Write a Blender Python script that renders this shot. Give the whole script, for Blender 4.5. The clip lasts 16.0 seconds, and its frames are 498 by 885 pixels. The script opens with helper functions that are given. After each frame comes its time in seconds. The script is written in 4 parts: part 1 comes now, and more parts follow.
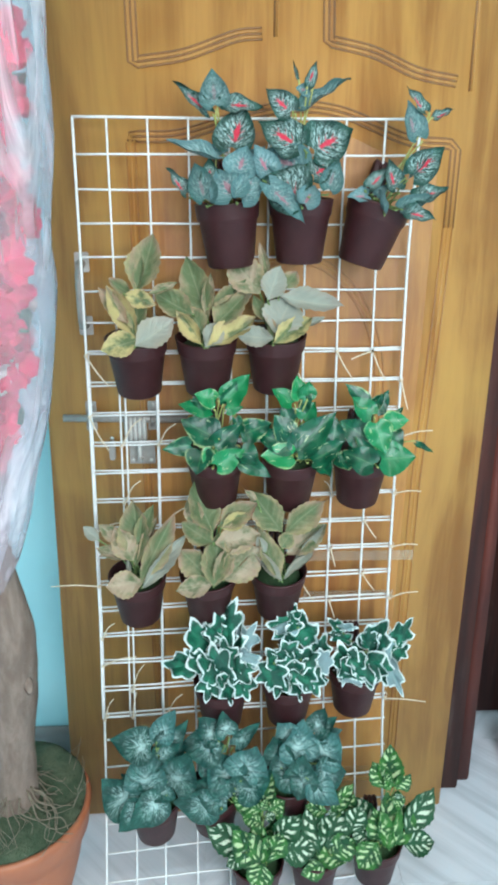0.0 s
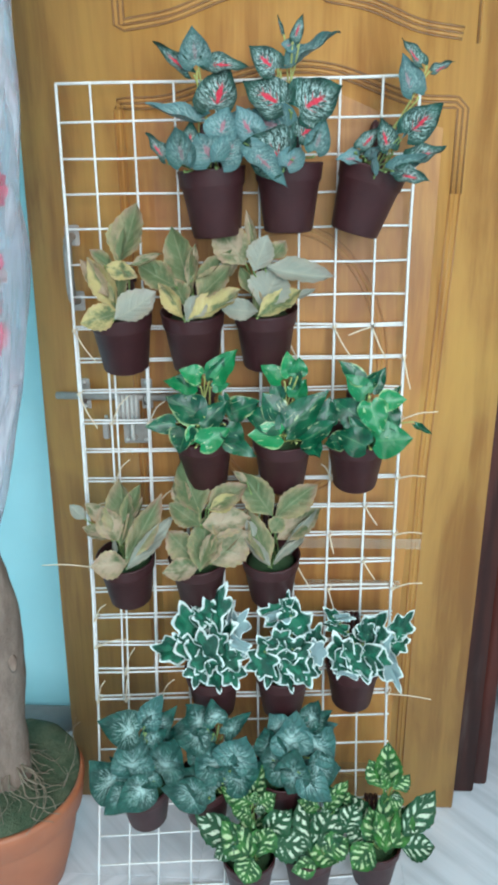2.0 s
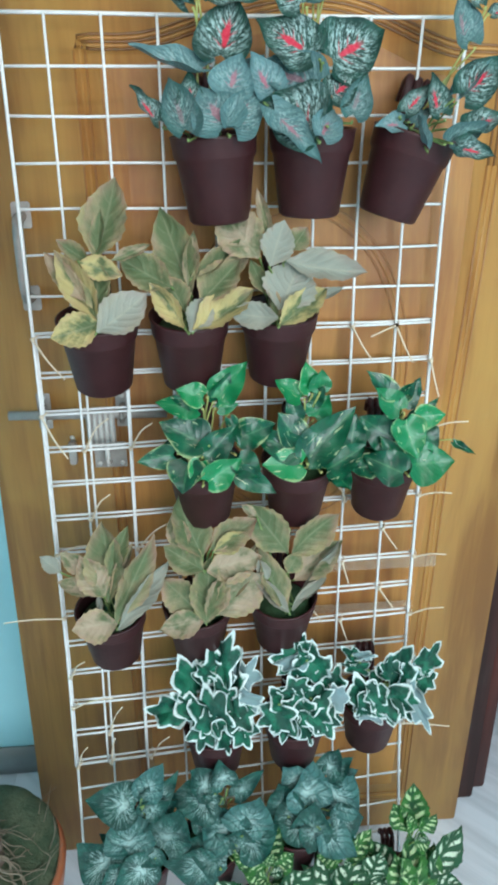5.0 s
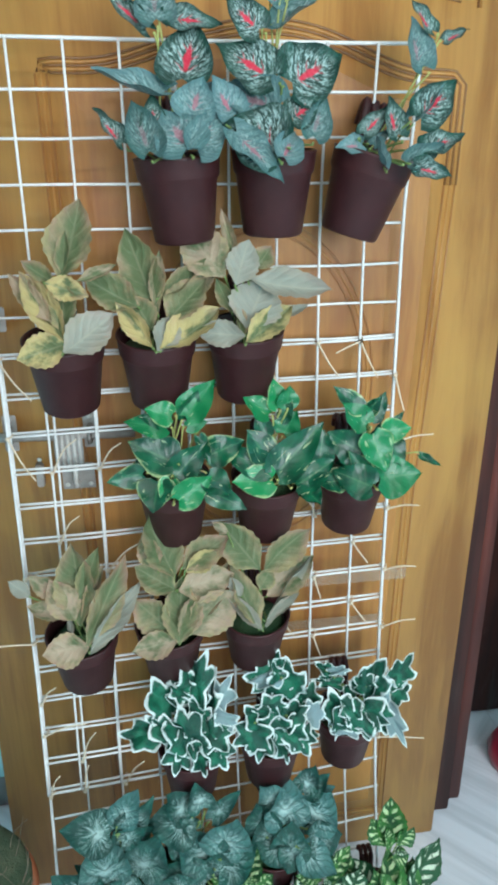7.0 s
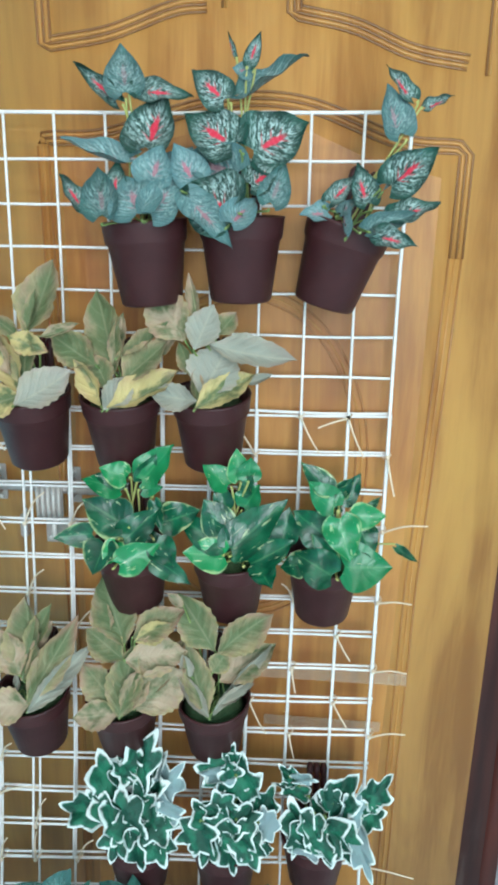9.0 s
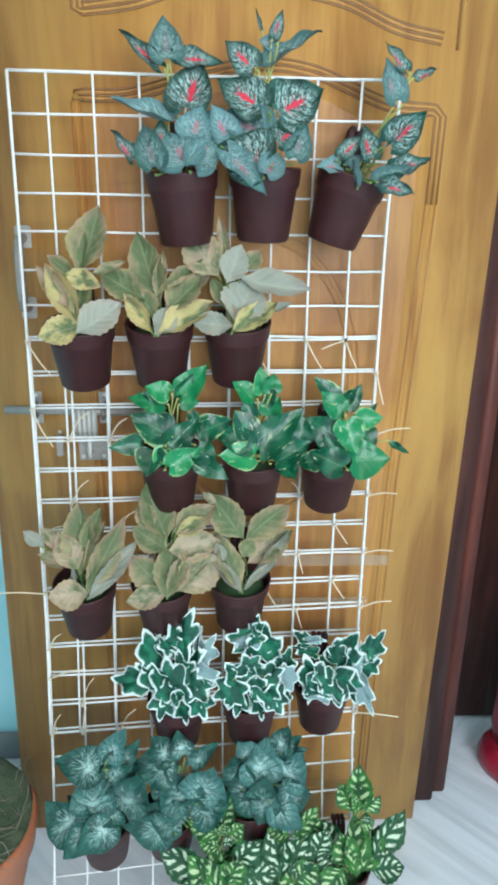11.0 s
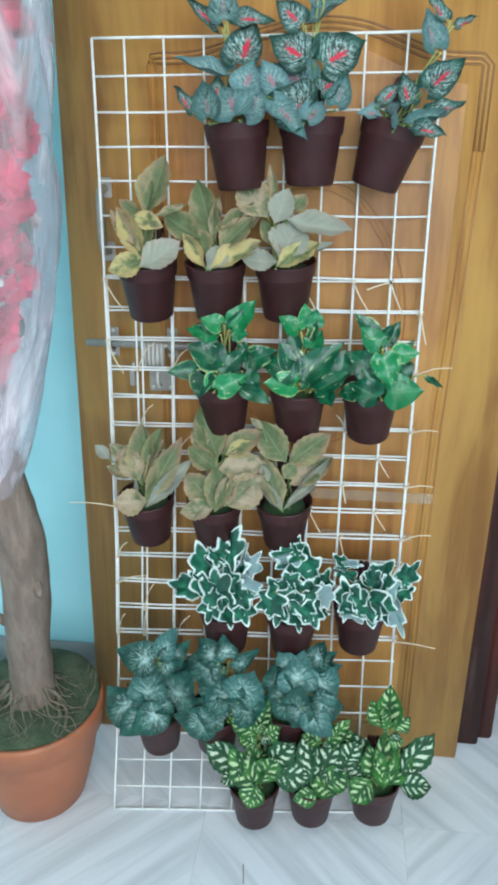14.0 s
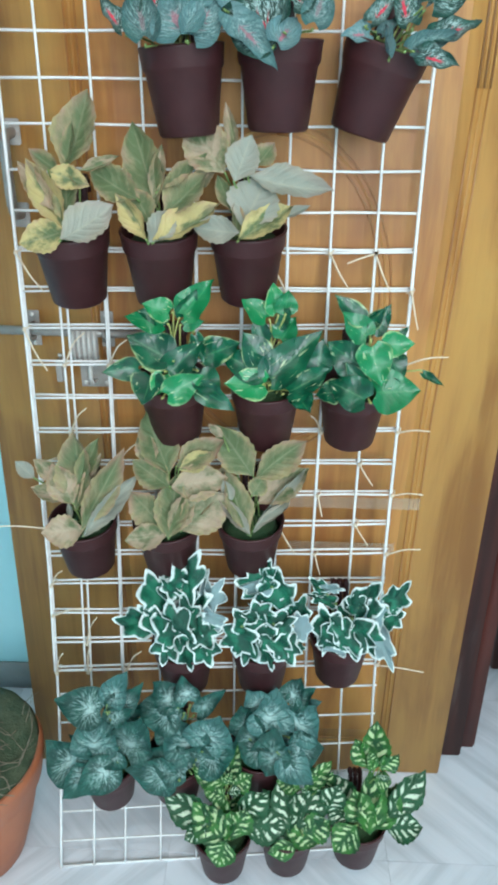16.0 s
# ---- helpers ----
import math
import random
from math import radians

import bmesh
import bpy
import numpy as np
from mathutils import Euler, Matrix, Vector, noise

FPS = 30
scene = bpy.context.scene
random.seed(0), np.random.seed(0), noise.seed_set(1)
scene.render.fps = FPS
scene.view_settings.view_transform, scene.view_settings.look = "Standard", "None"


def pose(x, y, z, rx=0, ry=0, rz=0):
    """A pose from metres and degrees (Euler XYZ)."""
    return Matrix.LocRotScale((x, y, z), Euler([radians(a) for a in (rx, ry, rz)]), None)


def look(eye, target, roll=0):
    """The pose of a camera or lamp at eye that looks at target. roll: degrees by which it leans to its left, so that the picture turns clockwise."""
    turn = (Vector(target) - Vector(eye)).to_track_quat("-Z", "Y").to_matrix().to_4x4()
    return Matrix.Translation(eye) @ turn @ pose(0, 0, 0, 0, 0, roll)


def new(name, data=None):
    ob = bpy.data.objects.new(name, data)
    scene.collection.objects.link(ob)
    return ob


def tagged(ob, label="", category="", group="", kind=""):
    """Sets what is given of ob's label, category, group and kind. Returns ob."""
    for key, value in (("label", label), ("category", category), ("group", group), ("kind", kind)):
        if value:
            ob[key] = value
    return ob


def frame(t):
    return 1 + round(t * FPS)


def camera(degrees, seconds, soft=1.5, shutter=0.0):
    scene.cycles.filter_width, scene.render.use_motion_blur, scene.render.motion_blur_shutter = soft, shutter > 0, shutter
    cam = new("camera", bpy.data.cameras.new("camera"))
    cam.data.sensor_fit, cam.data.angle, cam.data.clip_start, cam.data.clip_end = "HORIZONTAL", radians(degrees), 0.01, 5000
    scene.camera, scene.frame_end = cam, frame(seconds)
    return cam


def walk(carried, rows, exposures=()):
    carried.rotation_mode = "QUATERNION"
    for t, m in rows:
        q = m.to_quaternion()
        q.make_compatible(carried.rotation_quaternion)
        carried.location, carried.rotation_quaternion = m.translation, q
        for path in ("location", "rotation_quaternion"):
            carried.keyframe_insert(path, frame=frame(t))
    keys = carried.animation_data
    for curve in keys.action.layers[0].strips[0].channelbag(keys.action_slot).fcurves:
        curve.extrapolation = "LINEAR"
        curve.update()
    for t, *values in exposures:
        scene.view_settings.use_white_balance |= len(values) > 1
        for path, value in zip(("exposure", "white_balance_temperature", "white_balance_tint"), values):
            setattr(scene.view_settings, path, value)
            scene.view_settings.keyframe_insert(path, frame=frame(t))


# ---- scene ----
cam = camera(39.3, 16.0, soft=3.6)
PATH = [
    (0, (-0.045, -1.402, 1.437), (0.024, 0.501, 0.825), 0.1),
    (0.5, (0.02, -1.386, 1.417), (-0.026, 0.52, 0.812), 0.3),
    (1, (0.082, -1.357, 1.431), (0.011, 0.549, 0.828), -0.4),
    (1.5, (0.094, -1.357, 1.4), (-0.018, 0.547, 0.798), -1.6),
    (2, (0.095, -1.357, 1.399), (-0.021, 0.536, 0.764), -0.8),
    (2.5, (0.108, -1.357, 1.403), (0.013, 0.543, 0.785), -1.2),
    (3, (0.101, -1.343, 1.409), (-0.047, 0.552, 0.787), -1.2),
    (5.5, (-0.096, -1.081, 1.456), (0.107, 0.74, 0.653), 0.04),
    (6, (-0.09, -1.094, 1.458), (0.118, 0.746, 0.702), -0.03),
    (6.5, (-0.096, -1.096, 1.465), (0.149, 0.74, 0.71), 0.01),
    (7, (-0.084, -1.107, 1.45), (0.175, 0.734, 0.713), -0.39),
    (7.5, (-0.047, -1.103, 1.443), (0.089, 0.748, 0.701), -2.01),
    (8, (0.05, -1.07, 1.452), (0.073, 0.786, 0.708), -0.23),
    (8.5, (0.172, -1.077, 1.448), (0.093, 0.841, 0.886), 0.54),
    (9, (0.187, -1.068, 1.433), (0.023, 0.85, 0.891), 0.94),
    (11.5, (-0.007, -1.3, 1.428), (0.119, 0.568, 0.725), 1.1),
    (12, (-0.008, -1.3, 1.414), (0.063, 0.561, 0.686), 1.8),
    (12.5, (0.038, -1.302, 1.389), (0.041, 0.553, 0.643), 2.1),
    (13, (0.121, -1.35, 1.376), (0.014, 0.507, 0.641), 1.4),
    (13.5, (0.145, -1.405, 1.381), (-0.065, 0.466, 0.706), 0.7),
    (14, (0.15, -1.423, 1.37), (-0.085, 0.434, 0.666), 0.1),
    (14.5, (0.159, -1.42, 1.355), (-0.083, 0.426, 0.624), -0.1),
    (15, (0.16, -1.387, 1.355), (-0.126, 0.436, 0.586), -0.7),
    (15.5, (0.146, -1.3, 1.348), (-0.053, 0.51, 0.521), -0.4),
    (16, (0.091, -1.16, 1.375), (0.029, 0.654, 0.536), 0.5),
]
EXPOSURES = [(0, 0.16), (1, 0.11), (2, 0.03), (3, 0.0), (5.5, -0.03), (7.5, 0.0), (8.5, 0.14), (9, 0.1), (11.5, 0.13), (12, 0.07), (12.5, 0.06), (13, 0.03), (14, -0.08), (14.5, -0.15), (15, -0.21), (15.5, -0.24), (16.0, 0.05)]
walk(cam, [(t, look(eye, target, roll)) for t, eye, target, roll in PATH], EXPOSURES)

# ---- light ----
world = bpy.data.worlds.new("sky")
scene.world = world
world.use_nodes = True
wn = world.node_tree.nodes
sky = wn.new("ShaderNodeTexSky")
sky.sky_type, sky.sun_disc = "NISHITA", False
sky.sun_elevation, sky.sun_rotation = radians(48), radians(160)
wn["Background"].inputs[1].default_value = 0.10
world.node_tree.links.new(sky.outputs[0], wn["Background"].inputs[0])


def area_lamp(name, eye, target, width, height, watts, colour):
    data = bpy.data.lights.new(name, "AREA")
    data.shape, data.size, data.size_y, data.energy, data.color = "RECTANGLE", width, height, watts, colour
    lamp = new(name, data)
    lamp.matrix_world = look(eye, target)
    return lamp


area_lamp("window_light", (0.75, -3.06, 1.75), (0.0, 0, 0.85), 1.7, 1.4, 93, (0.86, 0.96, 1.0))
# Unseen fill lamp, added under the ceiling to lift the upper door and pots.
area_lamp("ceiling_fill", (-0.3, -1.5, 2.76), (-0.3, -1.5, 0), 1.2, 0.12, 14, (1.0, 0.97, 0.92))


# ---- materials ----
class Nodes:
    """Short names for the nodes of one material."""

    def __init__(self, name):
        self.mat = bpy.data.materials.new(name)
        self.mat.use_nodes = True
        self.tree = self.mat.node_tree
        self.bsdf = self.tree.nodes["Principled BSDF"]

    def put(self, socket, value):
        if isinstance(value, bpy.types.NodeSocket):
            self.tree.links.new(value, socket)
        elif isinstance(value, tuple) and len(value) == 3 and socket.type == "RGBA":
            socket.default_value = (*value, 1)
        else:
            socket.default_value = value

    def math(self, op, a, b=0.0, c=0.0):
        n = self.tree.nodes.new("ShaderNodeMath")
        n.operation = op
        for s, v in zip(n.inputs, (a, b, c)):
            self.put(s, v)
        return n.outputs[0]

    def mix(self, f, a, b):
        n = self.tree.nodes.new("ShaderNodeMix")
        n.data_type = "RGBA"
        for s, v in ((n.inputs[0], f), (n.inputs[6], a), (n.inputs[7], b)):
            self.put(s, v)
        return n.outputs[2]

    def step(self, v, lo, hi):
        n = self.tree.nodes.new("ShaderNodeMapRange")
        n.interpolation_type = "SMOOTHSTEP"
        for s, x in zip(n.inputs[:3], (v, lo, hi)):
            self.put(s, x)
        return n.outputs[0]

    def coords(self, kind="Object"):
        return self.tree.nodes.new("ShaderNodeTexCoord").outputs[kind]

    def scaled(self, vec, sx, sy, sz, rz=0.0):
        n = self.tree.nodes.new("ShaderNodeMapping")
        self.put(n.inputs[0], vec)
        n.inputs[2].default_value = (0, 0, rz)
        n.inputs[3].default_value = (sx, sy, sz)
        return n.outputs[0]

    def moved(self, vec, by):
        n = self.tree.nodes.new("ShaderNodeVectorMath")
        n.operation = "ADD"
        self.put(n.inputs[0], vec)
        self.put(n.inputs[1], by)
        return n.outputs[0]

    def noise(self, vec, scale, detail=3.0, rough=0.55, distort=0.0):
        n = self.tree.nodes.new("ShaderNodeTexNoise")
        for s, v in (("Vector", vec), ("Scale", scale), ("Detail", detail), ("Roughness", rough), ("Distortion", distort)):
            self.put(n.inputs[s], v)
        return n.outputs[0]

    def random(self):
        return self.tree.nodes.new("ShaderNodeObjectInfo").outputs["Random"]

    def split(self, vec):
        n = self.tree.nodes.new("ShaderNodeSeparateXYZ")
        self.put(n.inputs[0], vec)
        return n.outputs

    def bump(self, height, strength, distance):
        n = self.tree.nodes.new("ShaderNodeBump")
        for s, v in (("Height", height), ("Strength", strength), ("Distance", distance)):
            self.put(n.inputs[s], v)
        self.tree.links.new(n.outputs[0], self.bsdf.inputs["Normal"])

    def done(self, colour, rough=0.5, metal=0.0, spec=0.5, **more):
        for s, v in (("Base Color", colour), ("Roughness", rough), ("Metallic", metal), ("Specular IOR Level", spec)):
            self.put(self.bsdf.inputs[s], v)
        for s, v in more.items():
            self.put(self.bsdf.inputs[s.replace("_", " ")], v)
        return self.mat


def wood(name, light, dark, rough, coat, spec=0.5, sx=14, sz=1.2, glow=None):
    """Varnished wood: broad golden clouds, long figure along the grain, fine pores."""
    n = Nodes(name)
    at = n.coords()
    cloud = n.noise(n.scaled(at, 2.6, 2.6, 1.3), 2.0, 3, 0.55, 0.6)
    wide = n.noise(n.scaled(at, 6.5, 6.5, 0.8), 2.0, 4, 0.6, 1.2)
    grain = n.noise(n.scaled(at, sx * 2, sx * 2, sz), 2.0, 5, 0.65, 1.0)
    fine = n.noise(n.scaled(at, 150, 150, 5), 2.0, 2)
    f = n.math("ADD", n.math("MULTIPLY", grain, 0.30), n.math("MULTIPLY", wide, 0.75))
    c = n.mix(n.step(f, 0.36, 0.70), dark, light)
    c = n.mix(n.math("MULTIPLY", n.step(cloud, 0.45, 0.72), 0.55), c, glow or light)
    c = n.mix(n.math("MULTIPLY", n.step(fine, 0.55, 0.75), 0.10), c, dark)
    n.bump(n.math("ADD", grain, fine), 0.06, 0.002)
    return n.done(c, n.math("ADD", rough, n.math("MULTIPLY", wide, 0.15)), spec=spec, Coat_Weight=coat, Coat_Roughness=0.4)


M_DOOR = wood("varnished_teak", (0.50, 0.243, 0.066), (0.30, 0.118, 0.029), 0.42, 0.28, 0.4, glow=(0.56, 0.295, 0.075))
M_PANEL = wood("varnished_teak_panel", (0.46, 0.205, 0.050), (0.26, 0.092, 0.022), 0.46, 0.12, 0.4, sx=10, glow=(0.53, 0.262, 0.062))
# Darkened teak: the shade inside the carved grooves is put into the colour.
M_GROOVE_SHADE = wood("teak_groove_shade", (0.24, 0.105, 0.03), (0.15, 0.06, 0.018), 0.4, 0.2)
# Less dark copy for the softer shading along the panel edges and oval.
M_SOFT_SHADE = wood("teak_soft_shade", (0.37, 0.16, 0.040), (0.24, 0.088, 0.022), 0.4, 0.3)
M_POST = wood("maroon_stained_wood", (0.15, 0.032, 0.020), (0.07, 0.015, 0.011), 0.42, 0.25, 0.3)


def scuffed_post():
    """Nearly black stain, rubbed down to grey streaks near the floor."""
    n = Nodes("scuffed_dark_wood")
    at = n.coords()
    low = n.step(n.split(at)[2], 0.5, 0.1)
    rub = n.noise(n.scaled(at, 9, 9, 1.6), 3.0, 5, 0.65, 0.6)
    wear = n.math("MULTIPLY", n.step(rub, 0.52, 0.68), low)
    c = n.mix(n.step(n.noise(n.scaled(at, 20, 20, 1.5), 2.0, 4), 0.35, 0.7), (0.040, 0.014, 0.012), (0.085, 0.026, 0.019))
    n.bump(rub, 0.2, 0.003)
    return n.done(n.mix(n.math("MULTIPLY", wear, 0.5), c, (0.16, 0.135, 0.12)), 0.5, spec=0.3)


M_SCUFFED = scuffed_post()


def painted(name, colour, other, rough, relief=0.1, scale=6.0, spec=0.5):
    n = Nodes(name)
    at = n.coords()
    a, b = n.noise(at, scale, 4), n.noise(at, scale * 40, 2)
    n.bump(b, relief, 0.002)
    return n.done(n.mix(n.step(a, 0.35, 0.7), colour, other), n.math("ADD", rough, n.math("MULTIPLY", a, 0.1)), spec=spec)


M_BLUE = painted("blue_wall_paint", (0.47, 0.83, 0.90), (0.44, 0.80, 0.87), 0.5)
M_WHITE = painted("white_wall_paint", (0.62, 0.60, 0.56), (0.57, 0.55, 0.52), 0.7)
M_SKIRT = painted("grey_skirting_stone", (0.30, 0.33, 0.34), (0.22, 0.25, 0.26), 0.35)
M_POT = painted("brown_plastic", (0.050, 0.0146, 0.0160), (0.039, 0.0112, 0.0126), 0.40, 0.05, 30, 0.3)
M_WIRE = painted("white_coated_wire", (0.80, 0.80, 0.80), (0.70, 0.69, 0.68), 0.4, 0.1, 40)
M_TIE = painted("clear_nylon", (0.78, 0.64, 0.48), (0.72, 0.60, 0.46), 0.4, 0.02, 40)
M_GROUT = painted("grey_grout", (0.66, 0.68, 0.71), (0.60, 0.62, 0.65), 0.8)
M_STALK = painted("green_plastic_stalk", (0.20, 0.28, 0.09), (0.12, 0.20, 0.06), 0.5, 0.05, 60)
M_STALK_PALE = painted("pale_stalk", (0.42, 0.42, 0.14), (0.30, 0.34, 0.10), 0.5, 0.05, 60)
M_RED_BAG = painted("crimson_film", (0.35, 0.012, 0.035), (0.20, 0.006, 0.02), 0.25, 0.3, 14)
M_PINK_BAG = painted("pink_film", (0.60, 0.16, 0.18), (0.50, 0.10, 0.13), 0.3, 0.3, 14)
M_PINK = painted("pink_petals", (0.80, 0.045, 0.17), (0.66, 0.025, 0.10), 0.7, 0.2, 30)
M_PALE_PETAL = painted("white_petals", (0.85, 0.82, 0.80), (0.75, 0.72, 0.70), 0.7, 0.2, 30)
M_DULL_GREEN = painted("dull_green_leaf", (0.05, 0.14, 0.09), (0.03, 0.09, 0.06), 0.6, 0.2, 30)


def made_steel():
    n = Nodes("scuffed_steel")
    a = n.noise(n.coords(), 60, 4)
    return n.done(n.mix(a, (0.26, 0.23, 0.21), (0.52, 0.48, 0.45)), n.math("ADD", 0.48, n.math("MULTIPLY", a, 0.2)), 0.6)


def made_terracotta():
    n = Nodes("terracotta_plastic")
    at = n.coords()
    a, b = n.noise(at, 9, 4), n.noise(at, 120, 2)
    n.bump(b, 0.08, 0.002)
    return n.done(n.mix(n.step(a, 0.3, 0.75), (0.42, 0.135, 0.062), (0.34, 0.105, 0.05)), 0.48)


def made_moss(name, one, two):
    n = Nodes(name)
    at = n.coords()
    a, b = n.noise(at, 22, 5), n.noise(at, 260, 3)
    n.bump(b, 0.7, 0.006)
    c = n.mix(n.step(a, 0.35, 0.7), one, two)
    return n.done(n.mix(n.step(b, 0.5, 0.8), c, (0.02, 0.05, 0.02)), 0.9)


def made_bark():
    n = Nodes("grey_bark")
    at = n.coords()
    a, b = n.noise(n.scaled(at, 1, 1, 0.25), 34, 6, 0.7, 0.25), n.noise(at, 110, 4)
    n.bump(n.math("ADD", a, n.math("MULTIPLY", b, 0.7)), 0.5, 0.006)
    c = n.mix(n.step(a, 0.35, 0.7), (0.165, 0.112, 0.088), (0.265, 0.19, 0.155))
    return n.done(c, 0.85)


def made_film():
    n = Nodes("clear_plastic_film")
    at = n.coords()
    a = n.noise(n.scaled(at, 1, 1, 0.35), 9, 4, 0.55, 1.2)
    n.bump(a, 0.5, 0.02)
    clear = n.math("SUBTRACT", 0.78, n.math("MULTIPLY", n.step(a, 0.42, 0.68), 0.40))
    return n.done((0.88, 0.76, 0.81), n.math("ADD", 0.14, n.math("MULTIPLY", a, 0.2)), spec=0.5, Transmission_Weight=clear, IOR=1.06)


def made_film_tail():
    n = Nodes("gathered_white_film")
    a = n.noise(n.scaled(n.coords(), 1, 1, 0.2), 50, 4, 0.6, 1.0)
    n.bump(a, 0.6, 0.01)
    return n.done((0.78, 0.77, 0.82), 0.3, spec=0.6, Alpha=n.math("ADD", 0.62, n.math("MULTIPLY", a, 0.4)))


def made_marble():
    n = Nodes("veined_white_marble")
    at = n.coords()
    shifted = n.moved(at, n.math("MULTIPLY", n.random(), 9.0))
    veins = n.noise(n.scaled(n.scaled(shifted, 1, 1, 1, radians(45)), 0.9, 15, 1), 1.6, 5, 0.62, 0.4)
    cloud = n.noise(shifted, 5, 4)
    c = n.mix(n.step(veins, 0.40, 0.66), (0.74, 0.755, 0.815), (0.585, 0.605, 0.655))
    c = n.mix(n.math("MULTIPLY", n.step(cloud, 0.5, 0.75), 0.35), c, (0.56, 0.58, 0.64))
    return n.done(c, n.math("ADD", 0.16, n.math("MULTIPLY", cloud, 0.12)))


# Paler than M_STEEL and not metallic: bright reflections are put into its colour.
M_STEEL_GLINT = painted("steel_glint", (0.62, 0.60, 0.57), (0.48, 0.45, 0.42), 0.3, 0.05, 40)
M_STEEL, M_CLAY, M_MOSS, M_BARK, M_FILM, M_TAIL, M_TILE = (made_steel(), made_terracotta(), made_moss("green_moss", (0.016, 0.055, 0.018), (0.045, 0.09, 0.035)), made_bark(), made_film(), made_film_tail(), made_marble())

M_ROOT = painted("dry_root", (0.25, 0.20, 0.15), (0.15, 0.12, 0.085), 0.8, 0.3, 60)
M_BED = made_moss("dry_moss", (0.045, 0.075, 0.04), (0.105, 0.125, 0.075))


def leaf_material(kind, tone):
    """Printed cloth leaf: U runs from stalk to tip, V from the midrib (0) to the edge (1)."""
    n = Nodes(f"{kind}_leaf_{tone}")
    u, v, _ = n.split(n.coords("UV"))
    at, rnd = n.coords(), n.random()
    side = n.math("ABSOLUTE", n.math("SUBTRACT", n.math("MULTIPLY", v, 2.0), 1.0))
    wob = n.noise(n.moved(at, n.math("MULTIPLY", rnd, 7.0)), 6, 3)
    blot = n.noise(n.moved(at, n.math("MULTIPLY", rnd, 11.0)), 2.8, 4)
    mid = n.step(side, 0.09, 0.02)

    def ribs(count, slant, lo, hi):
        phase = n.math("SUBTRACT", n.math("MULTIPLY", u, count), n.math("MULTIPLY", side, slant))
        phase = n.math("ADD", phase, n.math("MULTIPLY", wob, 0.7))
        return n.step(n.math("SINE", n.math("MULTIPLY", phase, 6.283)), lo, hi)

    rough = 0.5
    if kind == "caladium":
        c = n.mix(n.step(blot, 0.35, 0.7), (0.004, 0.030, 0.022), (0.012, 0.072, 0.052))
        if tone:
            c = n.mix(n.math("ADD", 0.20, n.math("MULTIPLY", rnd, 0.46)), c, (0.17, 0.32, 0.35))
        # pale flecks that run along the side veins, strongest round the heart
        phase = n.math("SUBTRACT", n.math("MULTIPLY", u, 6.0), n.math("MULTIPLY", side, 2.4))
        along = n.tree.nodes.new("ShaderNodeCombineXYZ")
        for socket, value in zip(along.inputs, (n.math("MULTIPLY", phase, 1.6), n.math("MULTIPLY", side, 2.6), n.math("MULTIPLY", rnd, 30.0))):
            n.put(socket, value)
        flake = n.noise(along.outputs[0], 2.6, 4, 0.7, 0.8)
        ahead = n.math("SUBTRACT", u, 0.40)
        reach = n.math("ADD", n.math("POWER", n.math("MULTIPLY", ahead, 1.9), 2.0), n.math("POWER", n.math("MULTIPLY", side, 0.95), 2.0))
        reach = n.math("ADD", reach, n.math("MULTIPLY", n.math("SUBTRACT", wob, 0.5), 0.9))
        near = n.step(reach, 1.1, 0.15)
        patch = n.math("MULTIPLY", n.step(flake, 0.43, 0.62), near)
        c = n.mix(n.math("MULTIPLY", patch, 0.46 if tone else 0.85), c, (0.42, 0.58, 0.56))
        c = n.mix(n.math("MULTIPLY", n.step(flake, 0.62, 0.7), 0.12 if tone else 0.4), c, (0.36, 0.52, 0.48))
        c = n.mix(n.math("MULTIPLY", ribs(6, 2.4, -0.82, -0.97), 0.35 if tone else 0.9), c, (0.006, 0.036, 0.03))
        thin = n.math("SUBTRACT", n.math("ADD", 0.0, n.math("MULTIPLY", wob, 0.26)), n.math("MULTIPLY", n.math("ABSOLUTE", ahead), 0.40))
        spoke = n.math("MULTIPLY", ribs(6, 2.4, 0.72, 0.95), n.step(side, 0.5, 0.12))
        heart = n.math("MAXIMUM", n.step(side, n.math("ADD", thin, 0.05), n.math("SUBTRACT", thin, 0.03)), n.math("MULTIPLY", spoke, 0.7))
        heart = n.math("MULTIPLY", heart, n.math("MULTIPLY", n.step(u, 0.12, 0.22), n.step(n.math("ADD", u, n.math("MULTIPLY", wob, 0.2)), 0.80, 0.6)))
        c = n.mix(n.math("MULTIPLY", heart, n.math("ADD", 0.2, n.math("MULTIPLY", rnd, 0.55)) if tone else 0.95), c, (0.48, 0.09, 0.15) if tone else (0.58, 0.02, 0.055))
        rough = 0.42
    elif kind == "croton":
        blot = n.noise(n.moved(at, n.math("MULTIPLY", rnd, 11.0)), 2.6, 4, 0.6)
        spread = n.math("ADD", n.math("MULTIPLY", side, 0.55), n.math("MULTIPLY", n.math("SUBTRACT", blot, 0.5), 1.6))
        c = n.mix(n.step(n.math("ADD", spread, n.math("MULTIPLY", rnd, 0.25)), 0.18, 0.95), (0.098, 0.135, 0.060), (0.285, 0.240, 0.140))
        blush = n.math("MULTIPLY", n.step(n.math("ADD", u, n.math("MULTIPLY", side, 0.3)), 0.72, 1.1), n.step(rnd, 0.35, 0.75))
        c = n.mix(n.math("MULTIPLY", blush, 0.6), c, (0.36, 0.19, 0.15))
